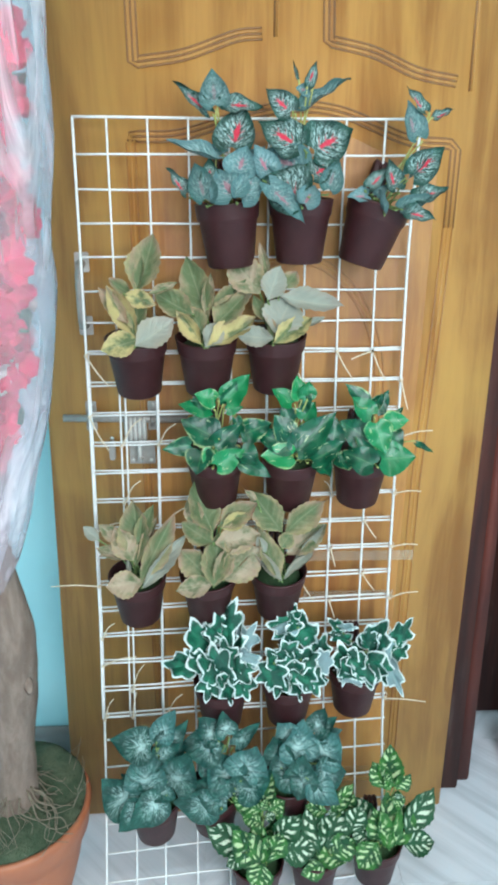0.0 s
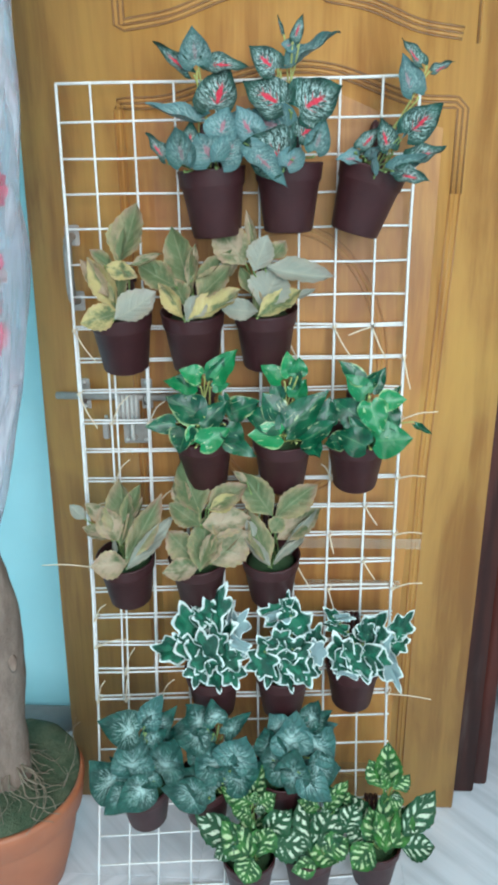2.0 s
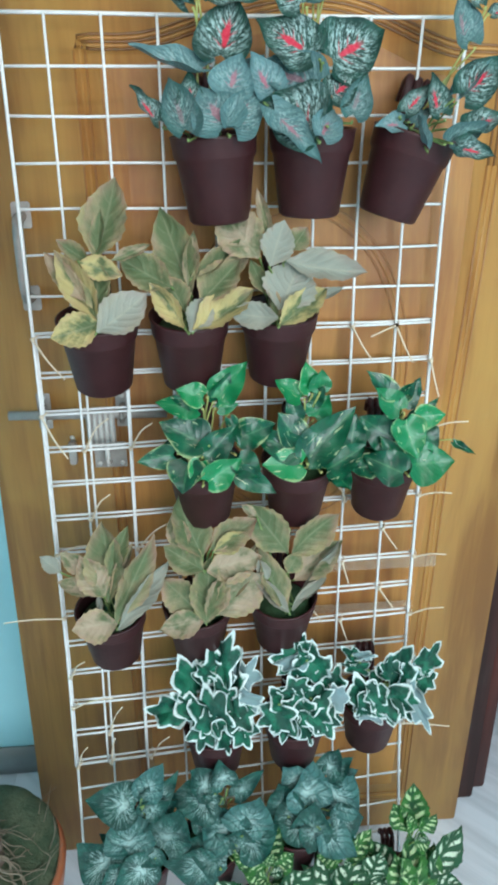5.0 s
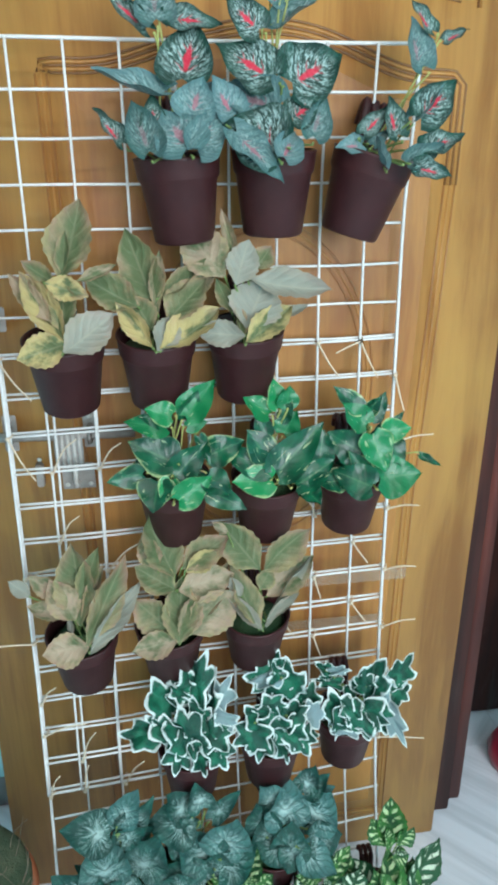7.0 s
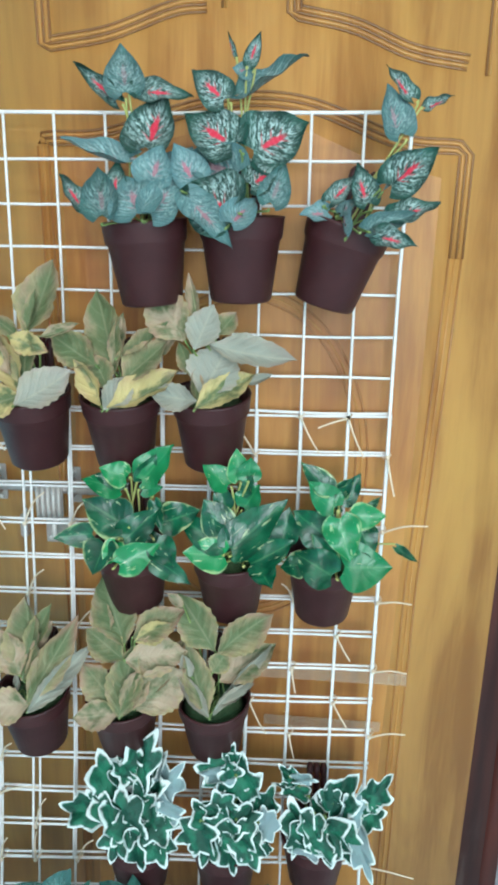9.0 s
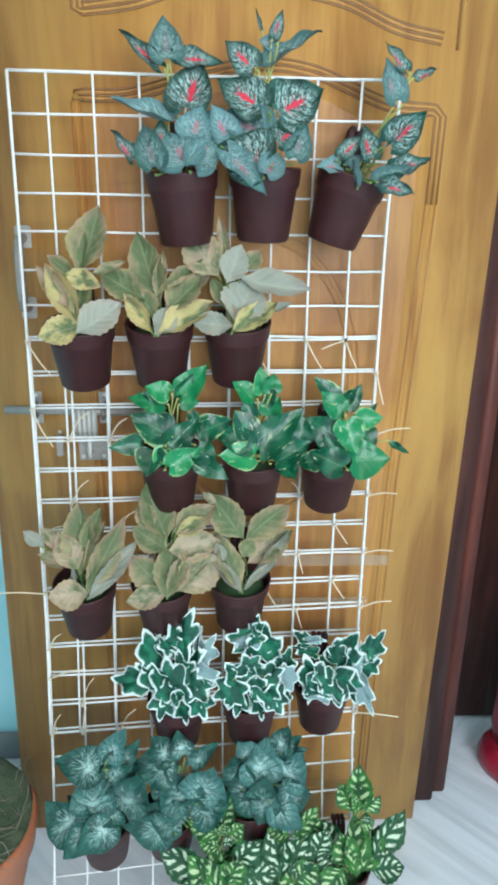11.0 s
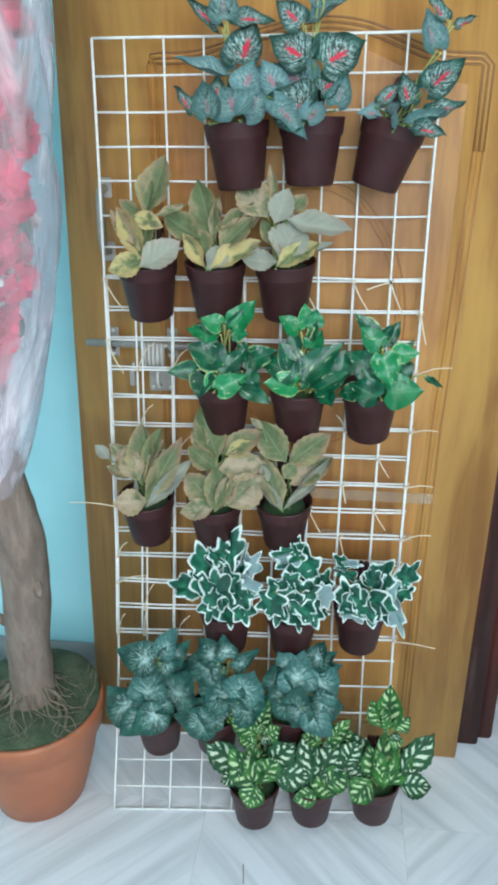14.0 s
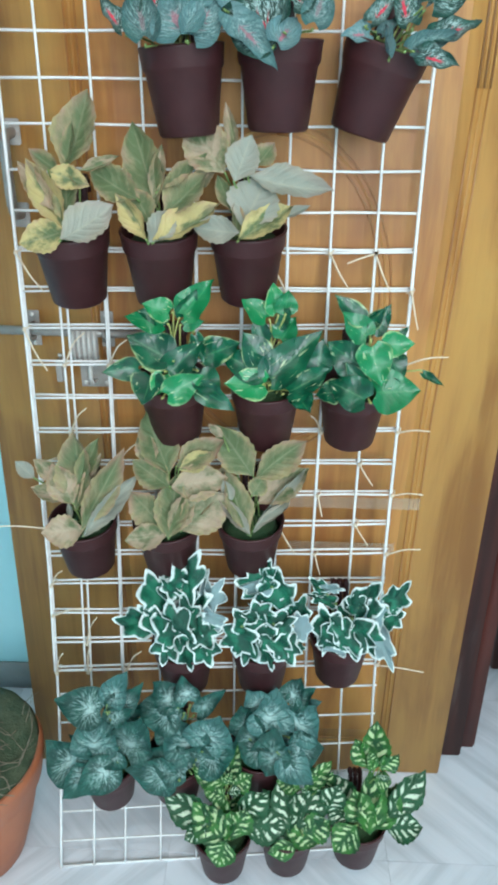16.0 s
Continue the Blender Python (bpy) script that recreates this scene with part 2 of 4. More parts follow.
        if tone == 1:
            c = n.mix(0.72, c, (0.33, 0.33, 0.30))
        elif tone == 3:
            c = n.mix(n.step(blot, 0.35, 0.65), c, (0.38, 0.29, 0.205))
        elif tone == 2:
            c = n.mix(n.step(n.math("ADD", blot, n.math("MULTIPLY", side, 0.25)), 0.48, 0.72), c, (0.47, 0.385, 0.17))
        edge = n.step(n.math("ADD", side, n.math("MULTIPLY", blot, 0.9)), 0.95, 1.65)
        rim = n.mix(n.step(wob, 0.42, 0.6), (0.42, 0.33, 0.14), (0.38, 0.20, 0.15))
        c = n.mix(n.math("MULTIPLY", edge, 0.2 if tone == 1 else 0.48), c, rim)
        c = n.mix(n.math("MULTIPLY", n.math("MAXIMUM", mid, n.math("MULTIPLY", ribs(6, 1.6, 0.9, 0.99), 0.5)), 0.16), c, (0.50, 0.46, 0.32))
        rough = 0.62
    elif kind == "pothos":
        c = n.mix(n.step(blot, 0.35, 0.7), (0.003, 0.050, 0.026), (0.005, 0.105, 0.046))
        if tone:
            c = n.mix(n.math("ADD", 0.35, n.math("MULTIPLY", rnd, 0.45)), c, (0.008, 0.25, 0.074))
        streak = n.noise(n.scaled(n.moved(at, n.math("MULTIPLY", rnd, 5.0)), 2.2, 0.5, 1), 6, 2, 0.5, 0.6)
        c = n.mix(n.math("MULTIPLY", n.step(streak, 0.66, 0.72), 0.6), c, (0.52, 0.64, 0.36))
        cream = n.math("MULTIPLY", n.step(n.math("ADD", side, n.math("MULTIPLY", blot, 0.8)), 1.25, 1.45), n.step(rnd, 0.45, 0.6))
        c = n.mix(n.math("MULTIPLY", cream, 0.6), c, (0.50, 0.62, 0.30))
        c = n.mix(n.math("MULTIPLY", mid, 0.2), c, (0.10, 0.36, 0.14))
        rough = 0.24
    elif kind == "ivy":
        c = n.mix(n.step(blot, 0.4, 0.68), (0.005, 0.056, 0.037), (0.013, 0.155, 0.088))
        if tone:
            c = n.mix(0.7, c, (0.28, 0.38, 0.41))
        edge = n.step(n.math("ADD", u, n.math("MULTIPLY", n.math("SUBTRACT", blot, 0.5), 0.45)), 0.83, 0.93)
        c = n.mix(edge, c, (0.64, 0.72, 0.70))
    elif kind == "begonia":
        c = n.mix(n.step(blot, 0.35, 0.7), (0.005, 0.042, 0.033), (0.012, 0.090, 0.068))
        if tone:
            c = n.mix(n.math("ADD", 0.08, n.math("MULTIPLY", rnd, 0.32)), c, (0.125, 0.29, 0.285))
        ahead = n.math("SUBTRACT", u, 0.26)
        angle = n.math("ARCTAN2", n.math("MULTIPLY", side, 0.45), ahead)
        reach = n.math("SQRT", n.math("ADD", n.math("POWER", ahead, 2.0), n.math("POWER", n.math("MULTIPLY", side, 0.45), 2.0)))
        streak = n.noise(n.moved(at, n.math("MULTIPLY", rnd, 3.0)), 9, 4, 0.7)
        polar = n.tree.nodes.new("ShaderNodeCombineXYZ")
        for socket, value in zip(polar.inputs, (n.math("MULTIPLY", angle, 7.0), n.math("MULTIPLY", reach, 2.2), n.math("MULTIPLY", rnd, 20.0))):
            n.put(socket, value)
        ray = n.step(n.noise(polar.outputs[0], 2.0, 3, 0.6, 0.5), 0.44, 0.62)
        core = n.step(n.math("ADD", reach, n.math("MULTIPLY", n.math("SUBTRACT", streak, 0.5), 0.35)), 0.20, 0.02)
        star = n.math("MULTIPLY", ray, n.step(n.math("ADD", reach, n.math("MULTIPLY", n.math("SUBTRACT", streak, 0.5), 0.5)), 0.50, 0.15))
        star = n.math("MINIMUM", n.math("MAXIMUM", core, n.math("MULTIPLY", star, 0.9)), 1.0)
        c = n.mix(n.math("MULTIPLY", n.math("MULTIPLY", star, n.step(streak, 0.15, 0.42)), n.math("ADD", 0.42, n.math("MULTIPLY", rnd, 0.38))), c, (0.50, 0.67, 0.64))
        flake = n.noise(n.scaled(n.moved(at, n.math("MULTIPLY", rnd, 5.0)), 1, 0.6, 1), 16, 4, 0.7, 0.5)
        c = n.mix(n.math("MULTIPLY", n.step(flake, 0.56, 0.68), 0.10), c, (0.27, 0.44, 0.42))
        c = n.mix(n.math("MULTIPLY", ribs(5, 2.2, -0.75, -0.97), 0.6), c, (0.006, 0.042, 0.035))
    else:
        c = n.mix(n.step(blot, 0.3, 0.8), (0.009, 0.055, 0.020), (0.05, 0.20, 0.035) if tone else (0.016, 0.085, 0.034))
        inner = n.math("MULTIPLY", n.step(side, 0.08, 0.2), n.step(n.math("ADD", side, n.math("MULTIPLY", n.math("SUBTRACT", blot, 0.5), 0.8)), 0.84, 0.62))
        pale = n.math("MULTIPLY", ribs(5.0, 1.5, -0.05, 0.45), inner)
        pale = n.math("MULTIPLY", n.math("MULTIPLY", pale, n.step(wob, 0.38, 0.48)), n.math("MULTIPLY", n.step(u, 0.06, 0.16), n.step(u, 0.93, 0.82)))
        c = n.mix(n.math("MULTIPLY", pale, 0.9), c, (0.50, 0.62, 0.34) if tone else (0.62, 0.70, 0.54))
    n.bump(n.math("ADD", ribs(6, 2.2, 0.0, 1.0), n.noise(at, 45, 2)), 0.12 if kind == "pothos" else 0.25, 0.02)
    return n.done(c, rough, spec=0.5 if kind == "pothos" else 0.32)


KINDS = ("caladium", "croton", "pothos", "ivy", "begonia", "pilea")
M_LEAF = {(k, t): leaf_material(k, t) for k in KINDS for t in (0, 1, 2, 3) if t < 2 or k == "croton"}


# ---- mesh helpers ----
def part(name, bm, material, parent=None, label="", smooth=True):
    mesh = bpy.data.meshes.new(name)
    bmesh.ops.recalc_face_normals(bm, faces=bm.faces)
    bm.to_mesh(mesh)
    bm.free()
    return piece(name, mesh, material, parent, label, smooth)


def piece(name, mesh, material=None, parent=None, label="", smooth=True):
    if material and not mesh.materials:
        mesh.materials.append(material)
        for f in mesh.polygons:
            f.use_smooth = smooth
    ob = new(name, mesh)
    ob.parent = parent
    if label:
        ob["label"] = label
    return ob


def box(x0, x1, y0, y1, z0, z1, bevel=0.0, bm=None):
    bm = bm or bmesh.new()
    v = bmesh.ops.create_cube(bm, size=1.0)["verts"]
    bmesh.ops.scale(bm, vec=(x1 - x0, y1 - y0, z1 - z0), verts=v)
    bmesh.ops.translate(bm, vec=((x0 + x1) / 2, (y0 + y1) / 2, (z0 + z1) / 2), verts=v)
    if bevel:
        edges = list({e for a in v for e in a.link_edges})
        bmesh.ops.bevel(bm, geom=edges, offset=bevel, segments=2, affect="EDGES")
    return bm


def lathe(profile, steps=40, bm=None):
    """Turned about z from (radius, height) pairs."""
    bm = bm or bmesh.new()
    rings = [[bm.verts.new((r * math.cos(6.28318 * k / steps), r * math.sin(6.28318 * k / steps), z)) for k in range(steps)] for r, z in profile]
    for a, b in zip(rings, rings[1:]):
        for k in range(steps):
            bm.faces.new((a[k], a[(k + 1) % steps], b[(k + 1) % steps], b[k]))
    for ring, r in ((rings[0], profile[0][0]), (rings[-1], profile[-1][0])):
        if r > 1e-5:
            bm.faces.new(ring)
    return bm


def tube(points, radius, sides=6, bm=None, taper=1.0):
    """A round bar along points; taper: the end's radius over the start's."""
    bm = bm or bmesh.new()
    pts = [Vector(p) for p in points]
    rings = []
    for k, p in enumerate(pts):
        way = (pts[min(k + 1, len(pts) - 1)] - pts[max(k - 1, 0)]).normalized()
        side = way.cross(Vector((0.13, 0.21, 0.97)) if abs(way.z) < 0.9 else Vector((1, 0.1, 0))).normalized()
        up = side.cross(way)
        r = radius * (1 + (taper - 1) * k / (len(pts) - 1))
        rings.append([bm.verts.new(p + r * (math.cos(6.28318 * j / sides) * side + math.sin(6.28318 * j / sides) * up)) for j in range(sides)])
    for a, b in zip(rings, rings[1:]):
        for j in range(sides):
            bm.faces.new((a[j], a[(j + 1) % sides], b[(j + 1) % sides], b[j]))
    bm.faces.new(rings[0])
    bm.faces.new(rings[-1])
    return bm


def bent(points, steps=8):
    """A smooth line through points."""
    pts = [Vector(p) for p in points]
    ext = [2 * pts[0] - pts[1], *pts, 2 * pts[-1] - pts[-2]]
    out = []
    for k in range(len(pts) - 1):
        a, b, c, d = ext[k : k + 4]
        for j in range(steps):
            t = j / steps
            out.append(0.5 * (2 * b + (c - a) * t + (2 * a - 5 * b + 4 * c - d) * t * t + (3 * b - a - 3 * c + d) * t**3))
    return out + [pts[-1]]


def thing(name, label, category, at=(0, 0, 0), group="", kind=""):
    ob = new(name)
    ob.empty_display_size = 0.05
    ob.location = at
    return tagged(ob, label, category, group, kind)


# ---- the room ----
def slab(name, material, *ranges, label="", category=""):
    ob = part(name, box(*ranges), material, smooth=False)
    return tagged(ob, label or name.replace("_", " "), category or "wall", kind="structure")


WALL_Y = 0.235
slab("wall_north", M_BLUE, -2.4, 0.53, WALL_Y, WALL_Y + 0.16, 0, 2.8, label="light blue painted plaster wall behind the door")
slab("wall_west", M_BLUE, -2.55, -2.4, -3.3, WALL_Y + 0.16, 0, 2.8, label="plain light blue painted wall")
slab("wall_east", M_BLUE, 2.2, 2.35, -3.3, 2.4, 0, 2.8, label="plain light blue painted wall")
slab("wall_back_low", M_BLUE, -2.4, 2.2, -3.3, -3.12, 0, 0.98, label="plain light blue wall under the window")
slab("wall_back_high", M_BLUE, -2.4, 2.2, -3.3, -3.12, 2.52, 2.8, label="plain light blue wall above the window")
slab("wall_back_left", M_BLUE, -2.4, -0.15, -3.3, -3.12, 0.98, 2.52, label="plain light blue wall beside the window")
slab("wall_back_right", M_BLUE, 1.65, 2.2, -3.3, -3.12, 0.98, 2.52, label="plain light blue wall beside the window")
slab("wall_passage_end", M_WHITE, 0.53, 2.2, 2.25, 2.4, 0, 2.8, label="plain wall at the end of the passage")
slab("wall_passage_side", M_WHITE, 0.37, 0.53, WALL_Y + 0.16, 2.4, 0, 2.8, label="plain wall along the passage")
slab("wall_over_opening", M_WHITE, 0.53, 2.2, WALL_Y, WALL_Y + 0.16, 2.2, 2.8, label="plain wall above the opening")
slab("ceiling", M_WHITE, -2.55, 2.35, -3.3, 2.4, 2.8, 2.9, label="plain white ceiling", category="ceiling")
skirt = part("baseboard", box(-2.4, 0.5, WALL_Y - 0.013, WALL_Y - 0.001, 0.002, 0.085, 0.003), M_SKIRT)
tagged(skirt, "grey stone skirting along the blue wall", "baseboard", kind="structure")
floor = slab("floor", M_GROUT, -2.5, 2.3, -3.3, 2.4, -0.1, -0.0018, label="floor of veined white marble tiles laid in chevrons", category="floor")

# ---- door ----
door = thing("door", "varnished teak door with carved arched panels, standing open", "door", (0.04, 0.0, 0.0))


def door_bm():
    bm = box(-0.455, 0.46, 0.0, 0.036, 0.003, 2.03, 0.003)
    for v in bm.verts:
        if v.co.x < 0:
            v.co.x -= 0.018 - 0.022 * v.co.z
        else:
            v.co.x += -0.004 + 0.016 * min(v.co.z, 1.2)
    return bm


door_leaf = part("leaf", door_bm(), M_DOOR, door)


def moulding(name, points, closed=False, lines=5, pitch=0.0046, dark=M_GROOVE_SHADE, proud=0.0):
    """Parallel raised beads on the face of the door; every other one is coloured as a shaded groove."""
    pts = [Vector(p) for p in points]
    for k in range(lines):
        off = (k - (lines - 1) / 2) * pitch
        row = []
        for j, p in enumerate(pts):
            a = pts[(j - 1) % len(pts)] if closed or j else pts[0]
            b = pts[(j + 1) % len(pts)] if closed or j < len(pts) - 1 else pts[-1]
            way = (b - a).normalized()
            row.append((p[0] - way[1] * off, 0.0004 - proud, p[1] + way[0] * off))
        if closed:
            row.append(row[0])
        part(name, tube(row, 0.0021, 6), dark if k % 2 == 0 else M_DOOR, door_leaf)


def flat(points, steps=8):
    return [(p.x, p.y) for p in bent([(x, z, 0) for x, z in points], steps)]


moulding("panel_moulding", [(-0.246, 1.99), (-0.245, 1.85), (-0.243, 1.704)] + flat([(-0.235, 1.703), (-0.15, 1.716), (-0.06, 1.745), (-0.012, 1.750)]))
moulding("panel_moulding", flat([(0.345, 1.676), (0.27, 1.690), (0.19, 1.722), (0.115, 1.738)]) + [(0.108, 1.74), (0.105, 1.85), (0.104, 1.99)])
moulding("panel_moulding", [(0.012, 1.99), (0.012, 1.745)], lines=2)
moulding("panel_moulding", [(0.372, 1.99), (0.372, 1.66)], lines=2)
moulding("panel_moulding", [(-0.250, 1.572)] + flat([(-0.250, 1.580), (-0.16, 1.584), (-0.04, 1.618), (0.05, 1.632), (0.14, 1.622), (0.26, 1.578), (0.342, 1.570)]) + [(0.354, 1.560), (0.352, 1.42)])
moulding("panel_moulding", [(-0.247, 0.10), (-0.25, 0.9), (-0.254, 1.57)], lines=3, pitch=0.008, dark=M_SOFT_SHADE)
moulding("panel_moulding", [(0.351, 1.42), (0.346, 1.27), (0.328, 0.9), (0.322, 0.5), (0.320, 0.10)], lines=3, pitch=0.009, dark=M_SOFT_SHADE)
moulding("panel_moulding", [(0.320, 0.10), (-0.247, 0.10)], lines=3, pitch=0.009, dark=M_SOFT_SHADE)


def field_bm():
    """The raised field inside the lower panel, chamfered on all sides and arched on top."""
    side = [(-0.225, 0.135), (0.294, 0.135), (0.300, 0.6), (0.318, 1.25), (0.322, 1.53)]
    rim = side + [(0.24, 1.545), (0.14, 1.588), (0.05, 1.600), (-0.04, 1.586), (-0.16, 1.555), (-0.228, 1.55)]
    mid = Vector((0.05, 0.9))
    bm = bmesh.new()
    outer = [bm.verts.new((x, -0.0002, z)) for x, z in rim]
    inner = [bm.verts.new((x + (0.03 if x < mid.x else -0.03), -0.0024, z + (0.03 if z < mid.y else -0.03))) for x, z in rim]
    for k in range(len(rim)):
        j = (k + 1) % len(rim)
        bm.faces.new((outer[k], outer[j], inner[j], inner[k]))
    bm.faces.new(inner)
    return bm


part("panel", field_bm(), M_PANEL, door_leaf, smooth=False)
moulding("oval_moulding", [(0.05 + 0.185 * math.sin(a * math.pi / 24), 1.10 + 0.265 * math.cos(a * math.pi / 24)) for a in range(48)], True, 3, 0.009, M_SOFT_SHADE, 0.0024)

# steel bolt and latch, screwed to the door
bolt = thing("sliding_bolt", "scuffed steel sliding bolt on the wooden door", "bolt", (-0.25, 0, 1.045))
part("rod", tube([(-0.123, -0.022, 0.004), (0.13, -0.022, 0)], 0.0075, 12), M_STEEL, bolt)
part("plate", box(-0.081, -0.059, -0.004, -0.001, -0.028, 0.034, 0.001), M_STEEL, bolt, smooth=False)
part("plate", box(0.046, 0.068, -0.004, -0.001, -0.028, 0.034, 0.001), M_STEEL, bolt, smooth=False)
for x in (-0.07, 0.057):
    part("staple", tube([(x, -0.002, -0.012), (x, -0.026, -0.011), (x, -0.033, 0), (x, -0.026, 0.011), (x, -0.002, 0.012)], 0.004, 8), M_STEEL, bolt)
hasp = part("hasp", box(0.0, 0.046, -0.034, -0.029, -0.048, 0.010, 0.002), M_STEEL, bolt, smooth=False)
for x in (0.005, 0.014, 0.023, 0.032, 0.041):
    part("ridge", tube([(x, -0.035, -0.044), (x, -0.037, -0.018), (x, -0.035, 0.008)], 0.0026, 8), M_STEEL_GLINT, hasp)
hasp_plate = part("hasp_plate", box(0.004, 0.058, -0.005, -0.001, -0.102, -0.056, 0.001), M_STEEL, bolt, smooth=False)
part("eye", tube(bent([(0.03, -0.002, -0.09), (0.03, -0.03, -0.085), (0.03, -0.036, -0.07), (0.03, -0.03, -0.055), (0.03, -0.002, -0.052)], 3), 0.004, 8), M_STEEL_GLINT, hasp_plate)
part("keeper", box(-0.036, -0.024, -0.018, -0.001, -0.09, -0.05, 0.002), M_STEEL, bolt, smooth=False)
for x, z in ((-0.07, 0.027), (-0.07, -0.023), (0.057, 0.027), (0.012, -0.094), (0.05, -0.094), (-0.03, -0.045)):
    part("screw", lathe([(0.0, 0.002), (0.003, 0.0016), (0.0042, 0.0)], 10), M_STEEL_GLINT, bolt).matrix_basis = pose(x, -0.005, z, 90, 0, 0)
latch = thing("door_handle", "worn steel pull handle on the wooden door", "handle", (-0.318, 0, 1.295))
part("grip", tube(bent([(0, -0.002, 0.06), (0, -0.035, 0.052), (0, -0.04, 0), (0, -0.035, -0.052), (0, -0.002, -0.06)], 4), 0.008, 10), M_STEEL, latch)
part("plate", box(-0.014, 0.014, -0.004, -0.001, 0.042, 0.08, 0.002), M_STEEL, latch, smooth=False)
part("plate", box(-0.014, 0.014, -0.004, -0.001, -0.08, -0.042, 0.002), M_STEEL, latch, smooth=False)

# door frame post and the dark door beyond
post = thing("door_frame", "dark maroon stained wooden door frame post with scuffed foot", "door frame", (0.5, 0, 0), kind="structure")
part("post", box(-0.03, 0.060, 0.055, 0.215, 0.0, 2.2, 0.004), M_SCUFFED, post)
part("casing", box(0.060, 0.100, 0.080, 0.215, 0.0, 2.2, 0.005), M_POST, post, "redder stained casing")
part("stop", box(0.032, 0.10, 0.215, 0.234, 0.0, 2.2, 0.003), M_SCUFFED, post)
far_door = thing("dark_door", "dark maroon wooden door beyond the opening", "door", (0.74, 0.34, 0.0))
part("leaf", box(-0.03, 0.80, 0.0, 0.04, 0.012, 2.05, 0.003), M_SCUFFED, far_door)
part("rail", box(0.05, 0.75, -0.006, 0.002, 0.95, 1.1, 0.003), M_SCUFFED, far_door)

# ---- wire panels ----
COLUMNS = (-0.308, -0.249, -0.177, -0.105, -0.033, 0.039, 0.110, 0.177, 0.248, 0.310)
PITCH = 0.0598


def lean(x, z):
    """How far the wire panels stand from the door."""
    left = np.interp(z, (0, 0.18, 0.35, 0.6, 0.9, 1.13, 1.37, 1.62), (-0.262, -0.198, -0.15, -0.105, -0.085, -0.072, -0.058, -0.047))
    right = np.interp(z, (0, 0.18, 0.35, 0.6, 0.9, 1.13, 1.37, 1.62), (-0.19, -0.14, -0.095, -0.064, -0.044, -0.034, -0.022, -0.05))
    f = (x + 0.31) / 0.62
    return float(left + (right - left) * f)


def drift(x, z):
    """The inner upright wires stray sideways towards the foot of the panels."""
    return -0.010 * float(np.interp(z, (0.45, 1.1), (1, 0))) * float(np.interp(abs(x), (0.12, 0.32), (1, 0.4)))


def wire_panel(first, last, dx, dz, dy):
    top = 1.606 - PITCH * first + dz
    foot = max(1.606 - PITCH * last + dz, 0.004)
    p = thing("wire_panel", "white coated wire grid panel leaning against the door", "wire panel", (0, 0, foot), "tied wire panels")
    for k in range(first, last + 1):
        z = max(1.606 - PITCH * k + dz, 0.004)
        sag = [random.uniform(-0.0016, 0.0016) for _ in range(7)]
        pts = [(x + dx, lean(x, z) + dy, z - foot + s - 0.004 * (x > 0) * (1.2 - z if z < 1.2 else 0)) for x, s in zip(np.linspace(-0.31, 0.312, 7), sag)]
        part("wire", tube(bent(pts, 2), 0.0021 if k not in (first, last) else 0.0026, 6), M_WIRE, p)
    for j, x in enumerate(COLUMNS):
        edge = j in (0, len(COLUMNS) - 1)
        x += 0.008 if first and j == 1 else 0.0
        pts = [(x + dx + drift(x, z), lean(x, z) + dy - 0.004, z - foot) for z in np.linspace(foot, top, 12)]
        part("wire", tube(bent(pts, 2), 0.0027 if edge else 0.0021, 6), M_WIRE, p)
    return p


wire_panel(0, 20, 0.0, 0.0, 0.0)
wire_panel(7, 27, 0.0015, 0.004, 0.006)

# ---- potted plants ----


def outline(kind, s):
    """Half width of a leaf, over its length, at s from stalk (0) to tip (1)."""
    at = (0, 0.04, 0.08, 0.14, 0.2, 0.28, 0.36, 0.45, 0.55, 0.65, 0.75, 0.85, 0.93, 1)
    if kind in ("caladium", "begonia", "pothos"):
        return 0.5 * float(np.interp(s, at, (0.42, 0.64, 0.77, 0.90, 0.97, 1, 0.985, 0.93, 0.83, 0.69, 0.52, 0.31, 0.14, 0.01)))
    return 0.5 * float(np.interp(s, at, (0.08, 0.17, 0.29, 0.49, 0.67, 0.86, 0.97, 1, 0.975, 0.88, 0.71, 0.46, 0.21, 0.02)))


